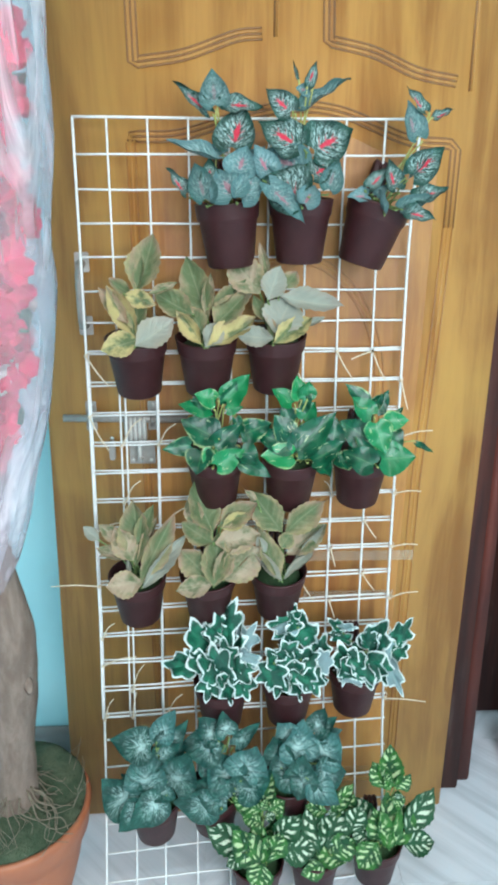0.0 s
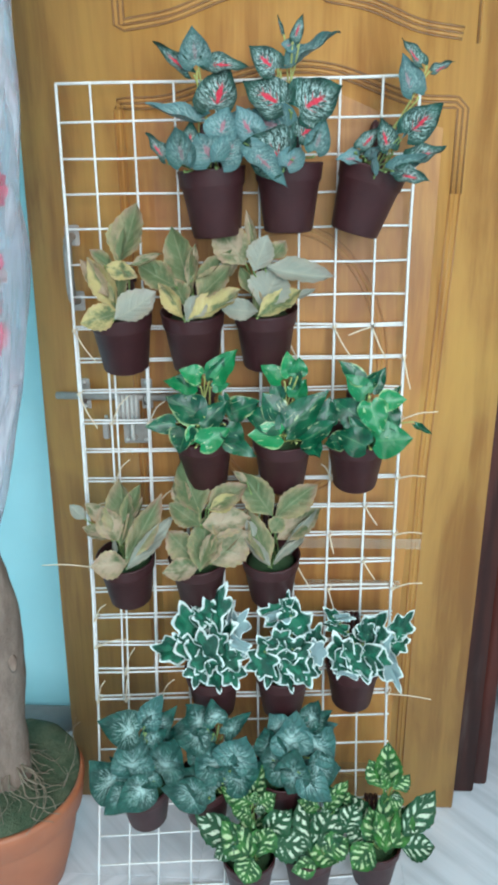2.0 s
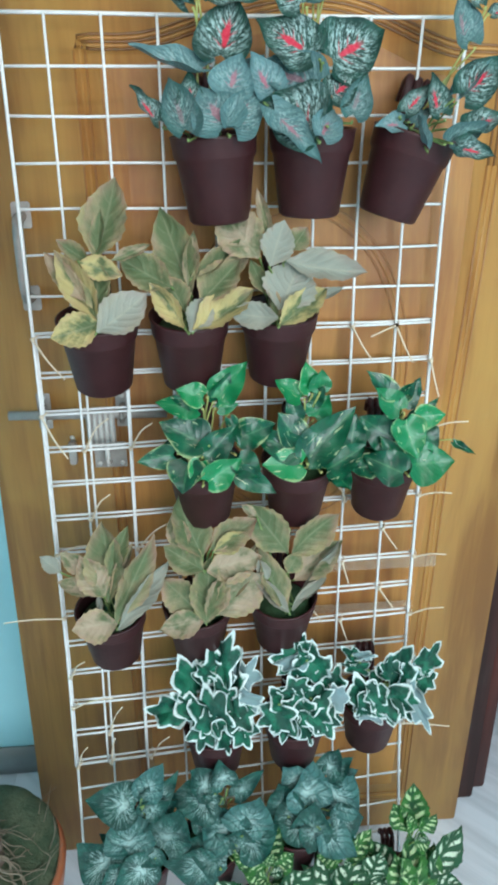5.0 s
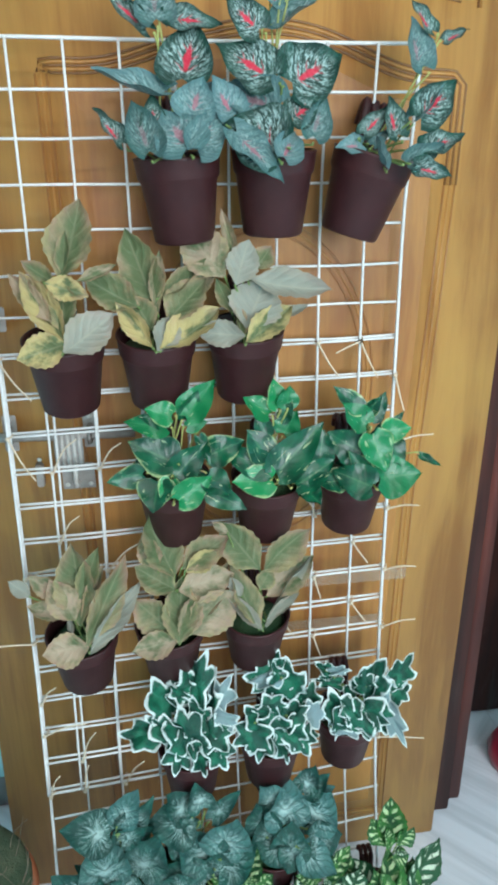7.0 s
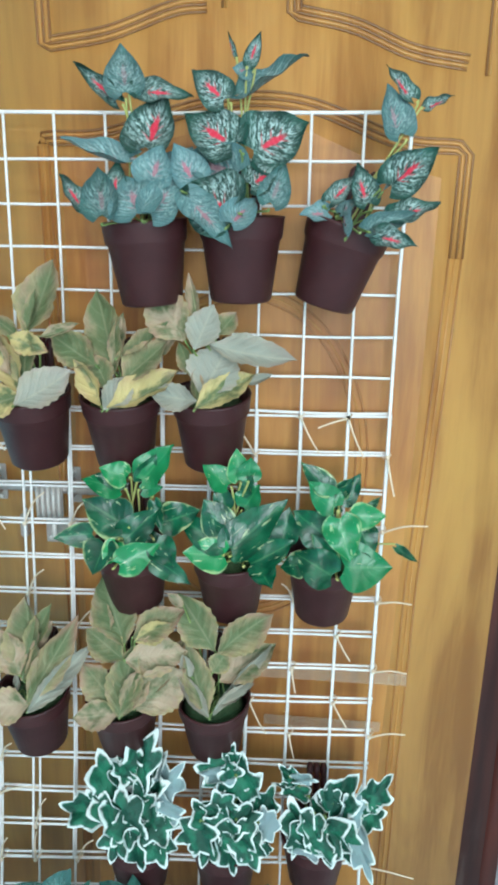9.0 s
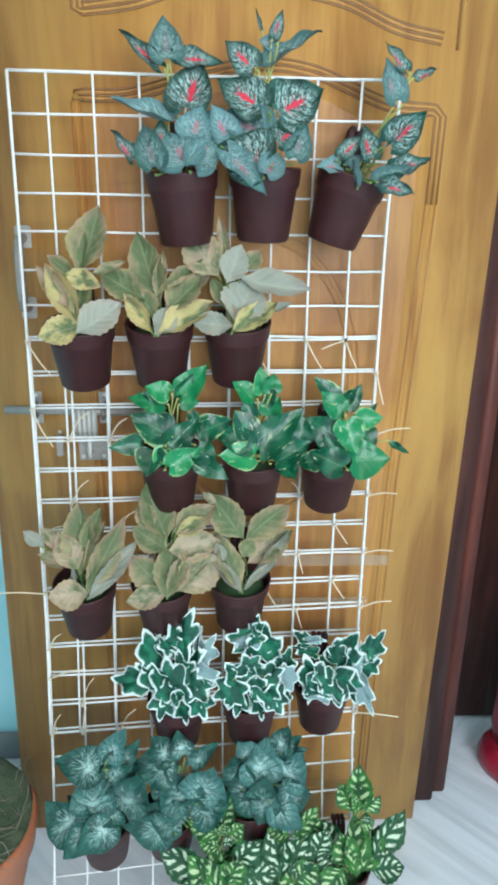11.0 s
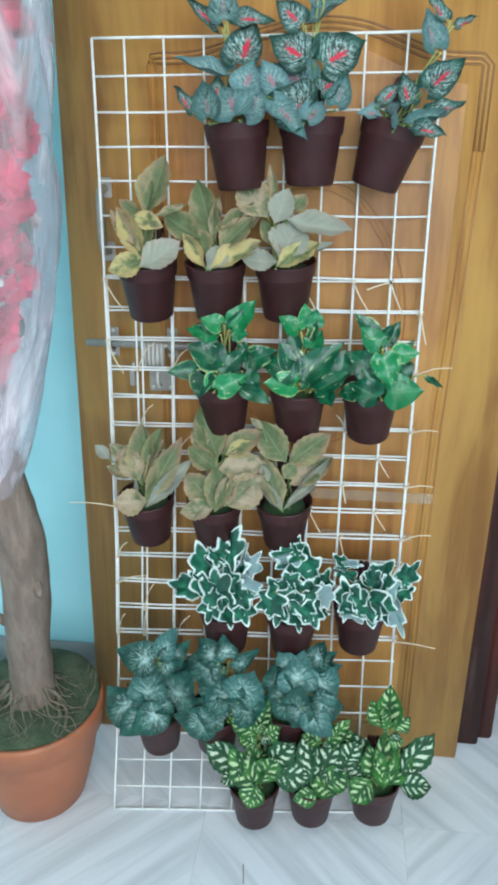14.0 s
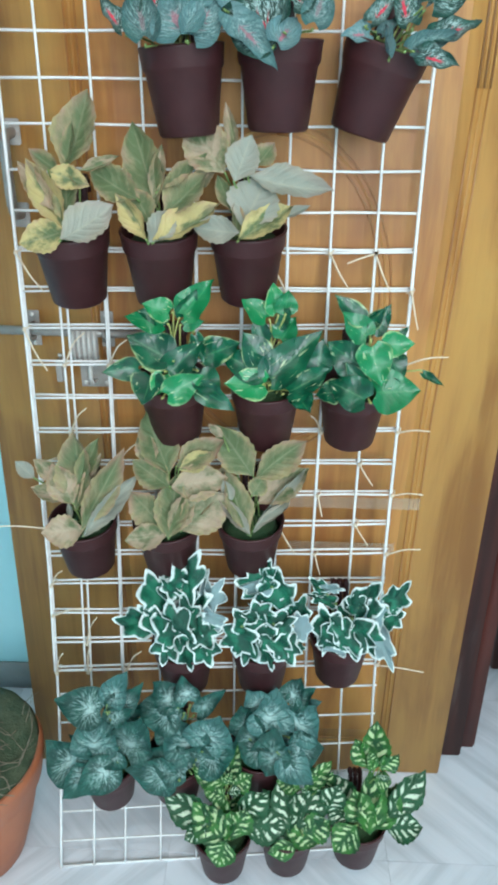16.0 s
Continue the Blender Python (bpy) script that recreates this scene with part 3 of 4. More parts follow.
def leaf_mesh(kind, variant, tone):
    """A leaf 1 long, stalk at the origin, tip along +y, face up."""
    rnd = random.Random(kind + str(variant))
    bm = bmesh.new()
    uv = bm.loops.layers.uv.new("UVMap")
    droop, fold, wave = rnd.uniform(0.05, 0.35), rnd.uniform(0.18, 0.6), rnd.uniform(0.02, 0.06)
    tags = {}
    if kind == "ivy":
        lobes = ((90, 0.62), (82, 0.54), (68, 0.37), (52, 0.44), (39, 0.55), (28, 0.47), (10, 0.33), (-6, 0.39), (-22, 0.47), (-40, 0.41), (-66, 0.33), (-90, 0.18))
        angles = [a for a, _ in lobes]
        ring_at = [0.0, 0.45, 0.78, 0.87, 1.0]
        steps = 48
        rows = []
        for f in ring_at[1:]:
            row = []
            for k in range(steps):
                a = 360 * k / steps - 90
                b = a if a <= 90 else 180 - a
                r = float(np.interp(b, angles[::-1], [r for _, r in lobes][::-1])) * f * (1 + 0.05 * math.sin(radians(5 * b) + variant))
                x, y = 1.2 * r * math.cos(radians(a)), (0.24 + r * math.sin(radians(a))) * 1.18
                z = -droop * (y - 0.2) ** 2 + fold * 0.9 * abs(x) ** 1.4 + wave * 2.2 * math.sin(9 * x + 7 * y + variant)
                v = bm.verts.new((x, y, z))
                tags[v] = (f, k / steps)
                row.append(v)
            rows.append(row)
        mid = bm.verts.new((0, 0.283, 0))
        tags[mid] = (0, 0.5)
        for k in range(steps):
            bm.faces.new((mid, rows[0][k], rows[0][(k + 1) % steps]))
            for a, b in zip(rows, rows[1:]):
                bm.faces.new((a[k], b[k], b[(k + 1) % steps], a[(k + 1) % steps]))
    else:
        nu, nv = 16, 8
        notch = {"caladium": 0.14, "begonia": 0.10, "pothos": 0.10}.get(kind, 0.0)
        depth = fold * 0.7
        rows = []
        for i in range(nu + 1):
            s = (i / nu) ** 1.25
            w = outline(kind, s) if i < nu else 0.004
            row = []
            for j in range(nv + 1):
                c = 2 * j / nv - 1
                y = s + notch * (1 - s) ** 2 * (1 - abs(c) ** 1.3)
                edge = wave * abs(c) * math.sin(13 * s + (5 if c > 0 else 0) + variant)
                if kind in ("croton", "pilea") and j in (0, nv):
                    w2 = w * (1 + 0.05 * (-1) ** i)
                else:
                    w2 = w
                v = bm.verts.new((w2 * c, y, -droop * s * s + (1 - s) * 0.15 * droop - depth * w * (1 - abs(c) ** 1.4) + edge + 0.02 * math.sin(3 * s)))
                tags[v] = (s, (c + 1) / 2)
                row.append(v)
            rows.append(row)
        for a, b in zip(rows, rows[1:]):
            for j in range(nv):
                bm.faces.new((a[j], a[j + 1], b[j + 1], b[j]))
    for f in bm.faces:
        f.smooth = True
        for loop in f.loops:
            loop[uv].uv = tags[loop.vert]
    mesh = bpy.data.meshes.new(kind + "_leaf")
    bm.to_mesh(mesh)
    bm.free()
    mesh.materials.append(M_LEAF[kind, tone])
    return mesh


LEAVES = {(k, t): [leaf_mesh(k, v, t) for v in range(5)] for k, t in M_LEAF}
POT_R, POT_H = 0.0575, 0.108


def pot_mesh():
    r, h = POT_R, POT_H
    return lathe([(0.0, -h), (0.038, -h), (0.041, -h + 0.003), (0.051, -0.030), (0.0535, -0.027), (0.0545, -0.024), (r - 0.001, -0.003), (r, 0.0), (r - 0.003, 0.0012), (r - 0.005, -0.002), (0.049, -0.03), (0.039, -h + 0.006), (0.0, -h + 0.006)], 36)


def hook_mesh():
    bm = bmesh.new()
    for x in (-0.0095, 0.0, 0.0095):
        tube(bent([(x, 0.053, -0.03), (x, 0.060, 0.005), (x, 0.064, 0.030), (x, 0.072, 0.041), (x, 0.083, 0.036), (x, 0.085, 0.022)], 4), 0.0048, 6, bm)
    return bm


def moss_mesh():
    bm = lathe([(0.0, -0.008), (0.02, -0.009), (0.04, -0.014), (0.049, -0.022)], 20)
    return bm


def as_mesh(name, bm, material):
    mesh = bpy.data.meshes.new(name)
    bmesh.ops.recalc_face_normals(bm, faces=bm.faces)
    bm.to_mesh(mesh)
    bm.free()
    mesh.materials.append(material)
    for f in mesh.polygons:
        f.use_smooth = True
    return mesh


POT_MESH = as_mesh("pot", pot_mesh(), M_POT)
HOOK_MESH = as_mesh("hook", hook_mesh(), M_POT)
MOSS_MESH = as_mesh("moss", moss_mesh(), M_MOSS)

LABELS = {
    "caladium": "artificial caladium with red-hearted dark leaves in a brown pot",
    "croton": "artificial croton with faded olive-yellow leaves in a brown pot",
    "pothos": "artificial pothos with glossy green leaves in a brown pot",
    "ivy": "artificial ivy with white-edged green leaves in a brown pot",
    "begonia": "artificial begonia with silver-veined dark leaves in a brown pot",
    "pilea": "artificial pilea with pale-striped green leaves in a brown pot",
}


def set_leaf(ob, base, tip, width, roll):
    """Lays a unit leaf from base to tip with its face turned outwards, towards the room."""
    base, tip = Vector(base), Vector(tip)
    way = tip - base
    long = max(way.length, 0.01)
    y = way.normalized()
    face = Vector((0.05, -0.86, 0.5))
    z = (face - face.dot(y) * y).normalized()
    z = Matrix.Rotation(radians(roll), 3, y) @ z
    x = y.cross(z)
    turn = Matrix((x, y, z)).transposed().to_4x4()
    ob.matrix_basis = Matrix.Translation(base) @ turn @ Matrix.Diagonal((long * width, long, long, 1))


def forward(kind, z, k):
    """How far a leaf stands in front of the middle of its pot, by its height over the rim (cm) and its layer."""
    return (max(0.2, 3.0 - 0.2 * z) if z > 1 else min(7.2, 2.8 + 1.7 * (1 - z))) + k - (0.8 if kind == "ivy" else 0)


def plant(kind, at, leaves, roll=0.0, pitch=0.0):
    """leaves: rows of base x, base z, tip x, tip z (cm from the middle of the pot's rim), width and tone."""
    p = thing("potted_plant", LABELS[kind], "potted plant", at, "hanging pots of artificial plants")
    turn = pose(0, 0, 0, pitch, roll, 0)
    pot = piece("pot", POT_MESH, parent=p)
    pot.matrix_basis = turn
    hook = piece("hook", HOOK_MESH, parent=pot)
    hook.scale = (1.4, 1, 1.6) if kind == "caladium" else (1.0, 1, 0.75) if kind == "pilea" else (1.2, 1, 1.25)
    piece("moss", MOSS_MESH, parent=pot)
    rnd = random.Random(kind + str(at))
    for k, (bx, bz, tx, tz, w, tone) in enumerate(leaves):
        layer = 0.24 * (len(leaves) - 1 - k)
        base = Vector((bx, -forward(kind, bz, layer), bz)) / 100
        tip = Vector((tx, -forward(kind, tz, layer) - (2.0 if tz < bz and tz > 1 else 0.6), tz)) / 100
        leaf = piece("leaf", LEAVES[kind, tone][(k * 3 + len(leaves)) % 5], parent=p)
        wide = w / 100 / max((tip - base).length, 0.01)
        set_leaf(leaf, base, tip, wide, rnd.uniform(-22, 22))
        root = turn @ Vector((rnd.uniform(-0.02, 0.02), rnd.uniform(-0.02, 0.02), -0.014))
        knee = root.lerp(base, 0.55) + Vector((0, 0.006, 0.006))
        back = base - (tip - base).normalized() * 0.003
        pale = kind == "caladium" and bz > 8 or kind == "pothos"
        part("stalk", tube(bent([root, knee, back, base], 4), 0.0015, 5), M_STALK_PALE if pale else M_STALK, p)
    if kind in ("croton", "caladium"):
        return p
    # smaller leaves deeper inside the tuft
    for k in range(0, len(leaves) - 1, 2):
        a, b = leaves[k], leaves[k + 1]
        bx, bz = (a[0] + b[0]) / 2, max((a[1] + b[1]) / 2, 1.0)
        tx, tz = bx + 0.75 * (b[2] - b[0]), max(bz + 0.75 * (a[3] - a[1]), 0.5)
        base, tip = Vector((bx, -0.4 - 0.5 * (k % 3), bz)) / 100, Vector((tx, -1.2 - 0.5 * (k % 3), tz)) / 100
        if (tip - base).length > 0.02:
            leaf = piece("leaf", LEAVES[kind, 0 if kind != "pilea" else k // 2 % 2][k % 5], parent=p)
            set_leaf(leaf, base, tip, 0.62, rnd.uniform(-30, 30))
    if kind == "ivy":  # trailing leaves over the rim
        for k, x in enumerate((-2.6, 1.8, 4.6)):
            base, tip = Vector((x * 0.7, -4.0, 4.6)) / 100, Vector((x * 1.25, -6.4, -0.6 - 0.9 * (k % 2))) / 100
            set_leaf(piece("leaf", LEAVES[kind, 0][k], parent=p), base, tip, 0.85, rnd.uniform(-25, 25))
    return p


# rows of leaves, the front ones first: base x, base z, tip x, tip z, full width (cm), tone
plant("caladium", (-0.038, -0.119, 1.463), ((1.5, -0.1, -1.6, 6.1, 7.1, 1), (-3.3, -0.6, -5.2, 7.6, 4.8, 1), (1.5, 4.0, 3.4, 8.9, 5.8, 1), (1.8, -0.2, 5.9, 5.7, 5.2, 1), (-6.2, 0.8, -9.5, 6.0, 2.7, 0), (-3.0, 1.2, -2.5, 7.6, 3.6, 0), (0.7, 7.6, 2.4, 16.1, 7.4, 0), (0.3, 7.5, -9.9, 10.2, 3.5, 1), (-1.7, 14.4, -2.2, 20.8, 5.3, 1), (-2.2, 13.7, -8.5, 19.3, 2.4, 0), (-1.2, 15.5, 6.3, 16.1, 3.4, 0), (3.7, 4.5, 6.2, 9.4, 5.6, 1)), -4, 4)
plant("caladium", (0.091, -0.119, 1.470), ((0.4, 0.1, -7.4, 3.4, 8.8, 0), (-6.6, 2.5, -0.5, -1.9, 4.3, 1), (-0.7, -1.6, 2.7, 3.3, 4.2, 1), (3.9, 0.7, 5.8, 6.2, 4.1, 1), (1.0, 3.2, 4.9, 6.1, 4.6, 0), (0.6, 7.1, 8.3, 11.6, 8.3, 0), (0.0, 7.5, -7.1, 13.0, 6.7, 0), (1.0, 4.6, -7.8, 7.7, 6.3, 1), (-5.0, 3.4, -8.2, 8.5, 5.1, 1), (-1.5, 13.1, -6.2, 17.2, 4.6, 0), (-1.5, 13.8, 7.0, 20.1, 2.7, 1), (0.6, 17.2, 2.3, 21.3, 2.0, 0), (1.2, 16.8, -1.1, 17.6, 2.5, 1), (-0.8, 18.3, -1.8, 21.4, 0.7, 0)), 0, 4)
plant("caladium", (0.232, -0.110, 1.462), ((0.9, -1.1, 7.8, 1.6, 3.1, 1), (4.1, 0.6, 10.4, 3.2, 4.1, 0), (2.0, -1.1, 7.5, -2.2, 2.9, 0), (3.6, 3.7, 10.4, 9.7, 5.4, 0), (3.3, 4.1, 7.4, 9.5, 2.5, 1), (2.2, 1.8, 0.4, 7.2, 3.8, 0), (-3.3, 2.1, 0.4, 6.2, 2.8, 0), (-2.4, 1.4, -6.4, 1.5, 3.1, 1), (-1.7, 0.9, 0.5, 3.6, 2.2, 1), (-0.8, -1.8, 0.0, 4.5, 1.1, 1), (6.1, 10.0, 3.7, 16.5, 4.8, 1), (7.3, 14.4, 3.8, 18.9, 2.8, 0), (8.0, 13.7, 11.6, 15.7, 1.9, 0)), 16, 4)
plant("croton", (-0.205, -0.132, 1.231), ((1.1, 0.5, -4.9, -0.5, 4.7, 2), (0.8, -0.4, 7.4, 4.5, 5.5, 1), (0.7, 0.8, -4.4, 9.7, 4.2, 2), (0.8, 1.5, 0.2, 8.4, 4.4, 0), (-0.8, 3.0, -5.9, 9.5, 3.0, 3), (-1.2, 7.8, 3.8, 6.8, 3.4, 2), (2.8, 7.9, 7.9, 10.3, 1.7, 3), (-0.2, 7.9, -4.1, 10.9, 2.4, 0), (0.9, 8.8, 1.1, 14.4, 2.1, 0), (0.8, 8.2, 3.1, 18.4, 6.4, 0)), 0, 12)
plant("croton", (-0.077, -0.125, 1.231), ((-0.1, -0.6, 3.2, 3.7, 3.9, 1), (0.5, -0.6, 8.5, 5.5, 5.0, 2), (-0.7, -0.3, -5.4, 5.4, 3.1, 2), (1.6, 2.5, 6.3, 8.7, 5.5, 0), (-0.5, 1.4, -3.1, 6.0, 4.1, 0), (-2.4, 4.4, -8.9, 8.8, 5.0, 0), (-0.1, 4.2, 1.1, 11.6, 2.3, 3), (0.5, 5.3, 6.9, 10.7, 2.5, 0), (0.3, 3.2, -4.1, 14.5, 5.8, 0), (5.3, 5.1, 8.3, 10.2, 2.7, 3)), 0, 12)
plant("croton", (0.051, -0.118, 1.234), ((-0.9, 0.2, -7.6, 1.0, 3.8, 1), (-0.9, -0.6, 6.2, 4.9, 4.2, 2), (-0.5, 0.9, 2.3, 7.5, 7.6, 1), (-1.7, 6.6, 0.5, 12.5, 4.7, 1), (0.3, 7.1, 11.6, 6.6, 4.3, 1), (-1.0, -0.1, -1.3, 4.5, 1.8, 0), (-3.2, 7.6, -8.5, 14.5, 6.4, 3), (1.2, 8.4, 3.3, 11.6, 3.5, 0), (-1.5, 9.7, -3.3, 16.4, 1.8, 3), (-2.3, 2.8, -4.3, 7.3, 2.3, 0), (4.7, 1.9, 8.6, 3.6, 1.4, 1)), 0, 12)
plant("pothos", (-0.064, -0.140, 1.013), ((-0.1, -0.3, 5.7, 2.5, 4.5, 1), (-0.3, 2.5, -1.8, -0.1, 3.2, 1), (-2.2, 2.4, -3.5, -0.7, 5.9, 0), (4.6, 2.6, 8.1, 0.0, 4.2, 0), (4.7, 0.5, 9.4, -1.3, 3.7, 0), (-0.5, 1.5, 5.1, 7.0, 4.7, 0), (-3.8, 2.8, -9.3, 2.5, 3.7, 0), (0.6, 3.8, -5.9, 7.8, 6.3, 0), (0.6, 10.5, -3.6, 12.0, 3.9, 1), (-0.1, 8.8, -6.5, 10.5, 3.8, 1), (1.7, 9.7, 6.4, 15.6, 4.9, 1), (2.0, 8.6, 5.3, 9.4, 2.3, 1), (3.8, 7.6, 5.6, 3.9, 2.1, 0), (4.6, 4.0, 10.7, 6.4, 5.0, 0)), 0, 13)
plant("pothos", (0.082, -0.132, 1.003), ((0.4, 1.6, -6.1, 2.1, 5.4, 1), (-0.2, 1.7, 7.7, 9.9, 5.9, 0), (2.7, 0.5, 9.4, 4.3, 5.2, 0), (0.0, 2.6, -7.2, 6.5, 4.8, 0), (4.6, 0.4, 6.6, -1.0, 4.0, 0), (-0.4, 4.3, -3.3, 9.0, 5.2, 0), (0.2, 10.5, -3.5, 13.9, 4.1, 1), (2.6, 11.3, 3.0, 14.9, 3.7, 1), (1.5, 11.1, 1.0, 15.7, 3.7, 1), (1.8, 7.2, 4.0, 11.1, 4.3, 1), (-0.4, 7.0, -1.8, 11.2, 3.0, 0), (7.6, 2.5, 8.4, 7.7, 4.3, 0)), 0, 13)
plant("pothos", (0.220, -0.125, 1.003), ((1.9, 0.8, 9.1, 1.3, 7.0, 1), (1.4, -0.2, -4.5, 2.7, 5.6, 0), (1.4, 7.8, 3.3, 2.1, 5.5, 1), (1.3, 0.9, -2.1, 4.9, 2.9, 0), (3.1, 7.3, 8.0, 7.7, 4.0, 1), (1.4, 8.0, -2.8, 12.0, 4.4, 1), (0.9, 3.7, -4.7, 7.2, 6.1, 0), (4.6, 5.9, 6.4, 2.3, 4.1, 0), (0.6, 10.0, -3.7, 14.4, 3.6, 0), (1.7, 8.4, 4.6, 12.8, 3.2, 0), (9.4, 3.1, 12.6, 1.7, 1.4, 0), (-2.6, 0.2, -6.2, 0.2, 4.2, 0), (5.4, 7.3, 7.2, 9.7, 1.4, 0)), 0, 13)
plant("croton", (-0.220, -0.165, 0.769), ((1.6, 1.0, -5.2, 0.7, 5.4, 3), (1.3, 1.3, 8.4, 12.8, 5.0, 0), (1.7, 0.4, 10.3, 9.4, 3.4, 1), (-0.2, 4.9, -3.2, 11.1, 5.0, 3), (0.5, 4.0, -0.7, 16.0, 6.4, 0), (0.8, 4.8, 4.1, 12.9, 2.1, 3), (0.6, 7.8, 3.4, 15.0, 3.1, 0), (-1.4, 5.0, -6.9, 7.7, 3.2, 3), (-2.1, 7.9, -6.6, 11.4, 3.1, 3), (-6.7, 8.2, -9.4, 11.1, 2.5, 1), (-1.1, 1.3, -1.3, 4.6, 1.0, 1)), 0, 12)
plant("croton", (-0.081, -0.155, 0.764), ((1.0, 0.8, -5.9, 0.4, 4.4, 3), (1.2, 0.5, 2.1, 9.9, 5.7, 0), (1.5, 0.6, 5.1, 7.7, 4.0, 3), (3.2, 1.0, 10.5, 7.1, 7.4, 3), (-0.2, 1.7, -5.5, 6.5, 5.8, 0), (1.7, 7.8, 10.2, 9.8, 6.0, 3), (1.0, 7.8, -4.4, 12.2, 5.1, 0), (2.9, 10.5, 8.1, 13.3, 3.5, 2), (1.0, 9.8, -1.7, 20.4, 6.5, 0), (2.4, 10.7, 9.1, 15.8, 5.0, 0), (-1.6, 10.9, -3.6, 16.2, 3.9, 3), (5.3, 1.9, 8.9, 10.8, 3.1, 3)), 0, 12)
plant("croton", (0.060, -0.150, 0.768), ((0.1, 0.5, -4.7, 6.7, 2.4, 1), (0.6, 0.8, 9.1, 10.1, 2.4, 1), (1.3, 1.5, 6.2, 5.5, 1.8, 1), (-0.3, 0.4, -2.9, 10.3, 4.4, 0), (-2.8, 5.3, -4.4, 8.2, 2.3, 1), (0.3, 5.9, 2.2, 9.0, 3.4, 0), (1.5, 4.6, 8.9, 10.7, 5.2, 3), (1.0, 8.6, 8.8, 14.8, 5.5, 0), (0.3, 8.9, -5.3, 16.6, 6.1, 0), (-4.5, 14.9, -6.4, 17.3, 1.6, 3)), 0, 12)
plant("ivy", (-0.057, -0.175, 0.525), ((-0.5, 3.4, -2.0, 11.7, 6.8, 0), (0.1, 5.2, -2.7, 2.8, 5.2, 0), (1.4, 5.1, 7.7, 6.0, 6.3, 0), (-2.1, 5.2, -7.5, 9.6, 4.7, 0), (0.9, 5.5, 0.8, 11.5, 5.2, 0), (2.1, 3.2, 3.9, 8.5, 4.7, 0), (-5.2, 5.1, -11.8, 6.6, 5.3, 0), (3.6, 8.1, 9.1, 5.7, 2.7, 1), (-2.9, 8.1, -5.8, 15.6, 6.8, 0), (0.0, 11.3, -2.5, 15.4, 5.5, 0), (0.1, 10.5, 3.2, 19.8, 5.9, 0), (1.4, 6.5, 4.3, 15.1, 5.8, 0), (3.3, 7.8, 7.2, 13.4, 5.2, 1)), 0, 7)
plant("ivy", (0.083, -0.168, 0.525), ((-3.4, 6.0, -4.6, 0.6, 6.3, 0), (2.0, 6.5, 2.7, 0.6, 6.3, 0), (-0.4, 3.1, 0.1, 8.5, 5.9, 0), (1.4, 5.4, 6.2, 8.2, 4.5, 0), (-1.5, 4.5, -4.7, 9.0, 5.4, 0), (-0.1, 6.7, -1.7, 10.4, 5.8, 0), (5.5, 5.6, 9.0, 5.6, 5.7, 1), (6.0, 0.8, 7.1, 3.2, 2.4, 0), (1.4, 12.2, -4.6, 12.7, 3.2, 1), (2.0, 8.8, 2.5, 16.0, 7.2, 0), (-0.2, 11.1, -2.4, 16.3, 6.8, 0), (0.7, 13.0, 1.1, 17.7, 3.0, 0), (5.4, 5.8, 7.5, 10.5, 4.5, 0), (0.9, 5.6, 4.2, 10.2, 7.0, 0)), 0, 7)
plant("ivy", (0.226, -0.150, 0.535), ((1.3, 5.8, 2.3, -0.1, 7.5, 0), (-0.5, 6.0, -1.6, 2.4, 4.2, 0), (-3.9, 1.0, 2.4, 0.2, 2.2, 1), (-1.2, 1.2, -4.5, 8.4, 6.0, 0), (6.1, 3.4, 8.1, -1.3, 3.5, 1), (2.3, 7.2, 1.6, 10.7, 3.7, 0), (1.6, 5.7, 5.9, 11.9, 6.4, 0), (4.3, 3.9, 7.1, 9.8, 4.7, 1), (6.9, 4.7, 10.7, 6.5, 4.5, 0), (7.5, 6.9, 11.2, 11.6, 4.4, 0), (-4.2, 9.8, 0.3, 10.1, 1.6, 1), (-3.2, 8.8, -6.1, 12.1, 2.6, 0), (-1.5, 6.8, -7.1, 9.1, 2.4, 0)), 0, 7)
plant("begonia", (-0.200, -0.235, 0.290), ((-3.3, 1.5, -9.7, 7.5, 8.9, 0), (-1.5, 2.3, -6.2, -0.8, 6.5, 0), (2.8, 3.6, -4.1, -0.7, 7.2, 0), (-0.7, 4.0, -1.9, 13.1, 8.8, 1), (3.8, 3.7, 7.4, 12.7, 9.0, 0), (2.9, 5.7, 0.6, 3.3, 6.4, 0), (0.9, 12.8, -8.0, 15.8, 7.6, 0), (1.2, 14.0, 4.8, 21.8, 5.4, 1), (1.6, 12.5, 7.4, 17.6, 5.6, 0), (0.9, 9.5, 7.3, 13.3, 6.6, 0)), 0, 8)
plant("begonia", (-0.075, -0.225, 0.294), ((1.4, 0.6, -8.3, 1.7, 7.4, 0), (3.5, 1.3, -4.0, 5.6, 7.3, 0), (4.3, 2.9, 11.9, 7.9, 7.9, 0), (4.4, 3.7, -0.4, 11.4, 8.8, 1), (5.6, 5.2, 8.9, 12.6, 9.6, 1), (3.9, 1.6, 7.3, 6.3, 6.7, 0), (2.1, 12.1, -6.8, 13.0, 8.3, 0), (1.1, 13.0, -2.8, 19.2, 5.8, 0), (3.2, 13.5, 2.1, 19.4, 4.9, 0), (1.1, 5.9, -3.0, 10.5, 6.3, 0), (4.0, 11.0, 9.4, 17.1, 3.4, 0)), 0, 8)
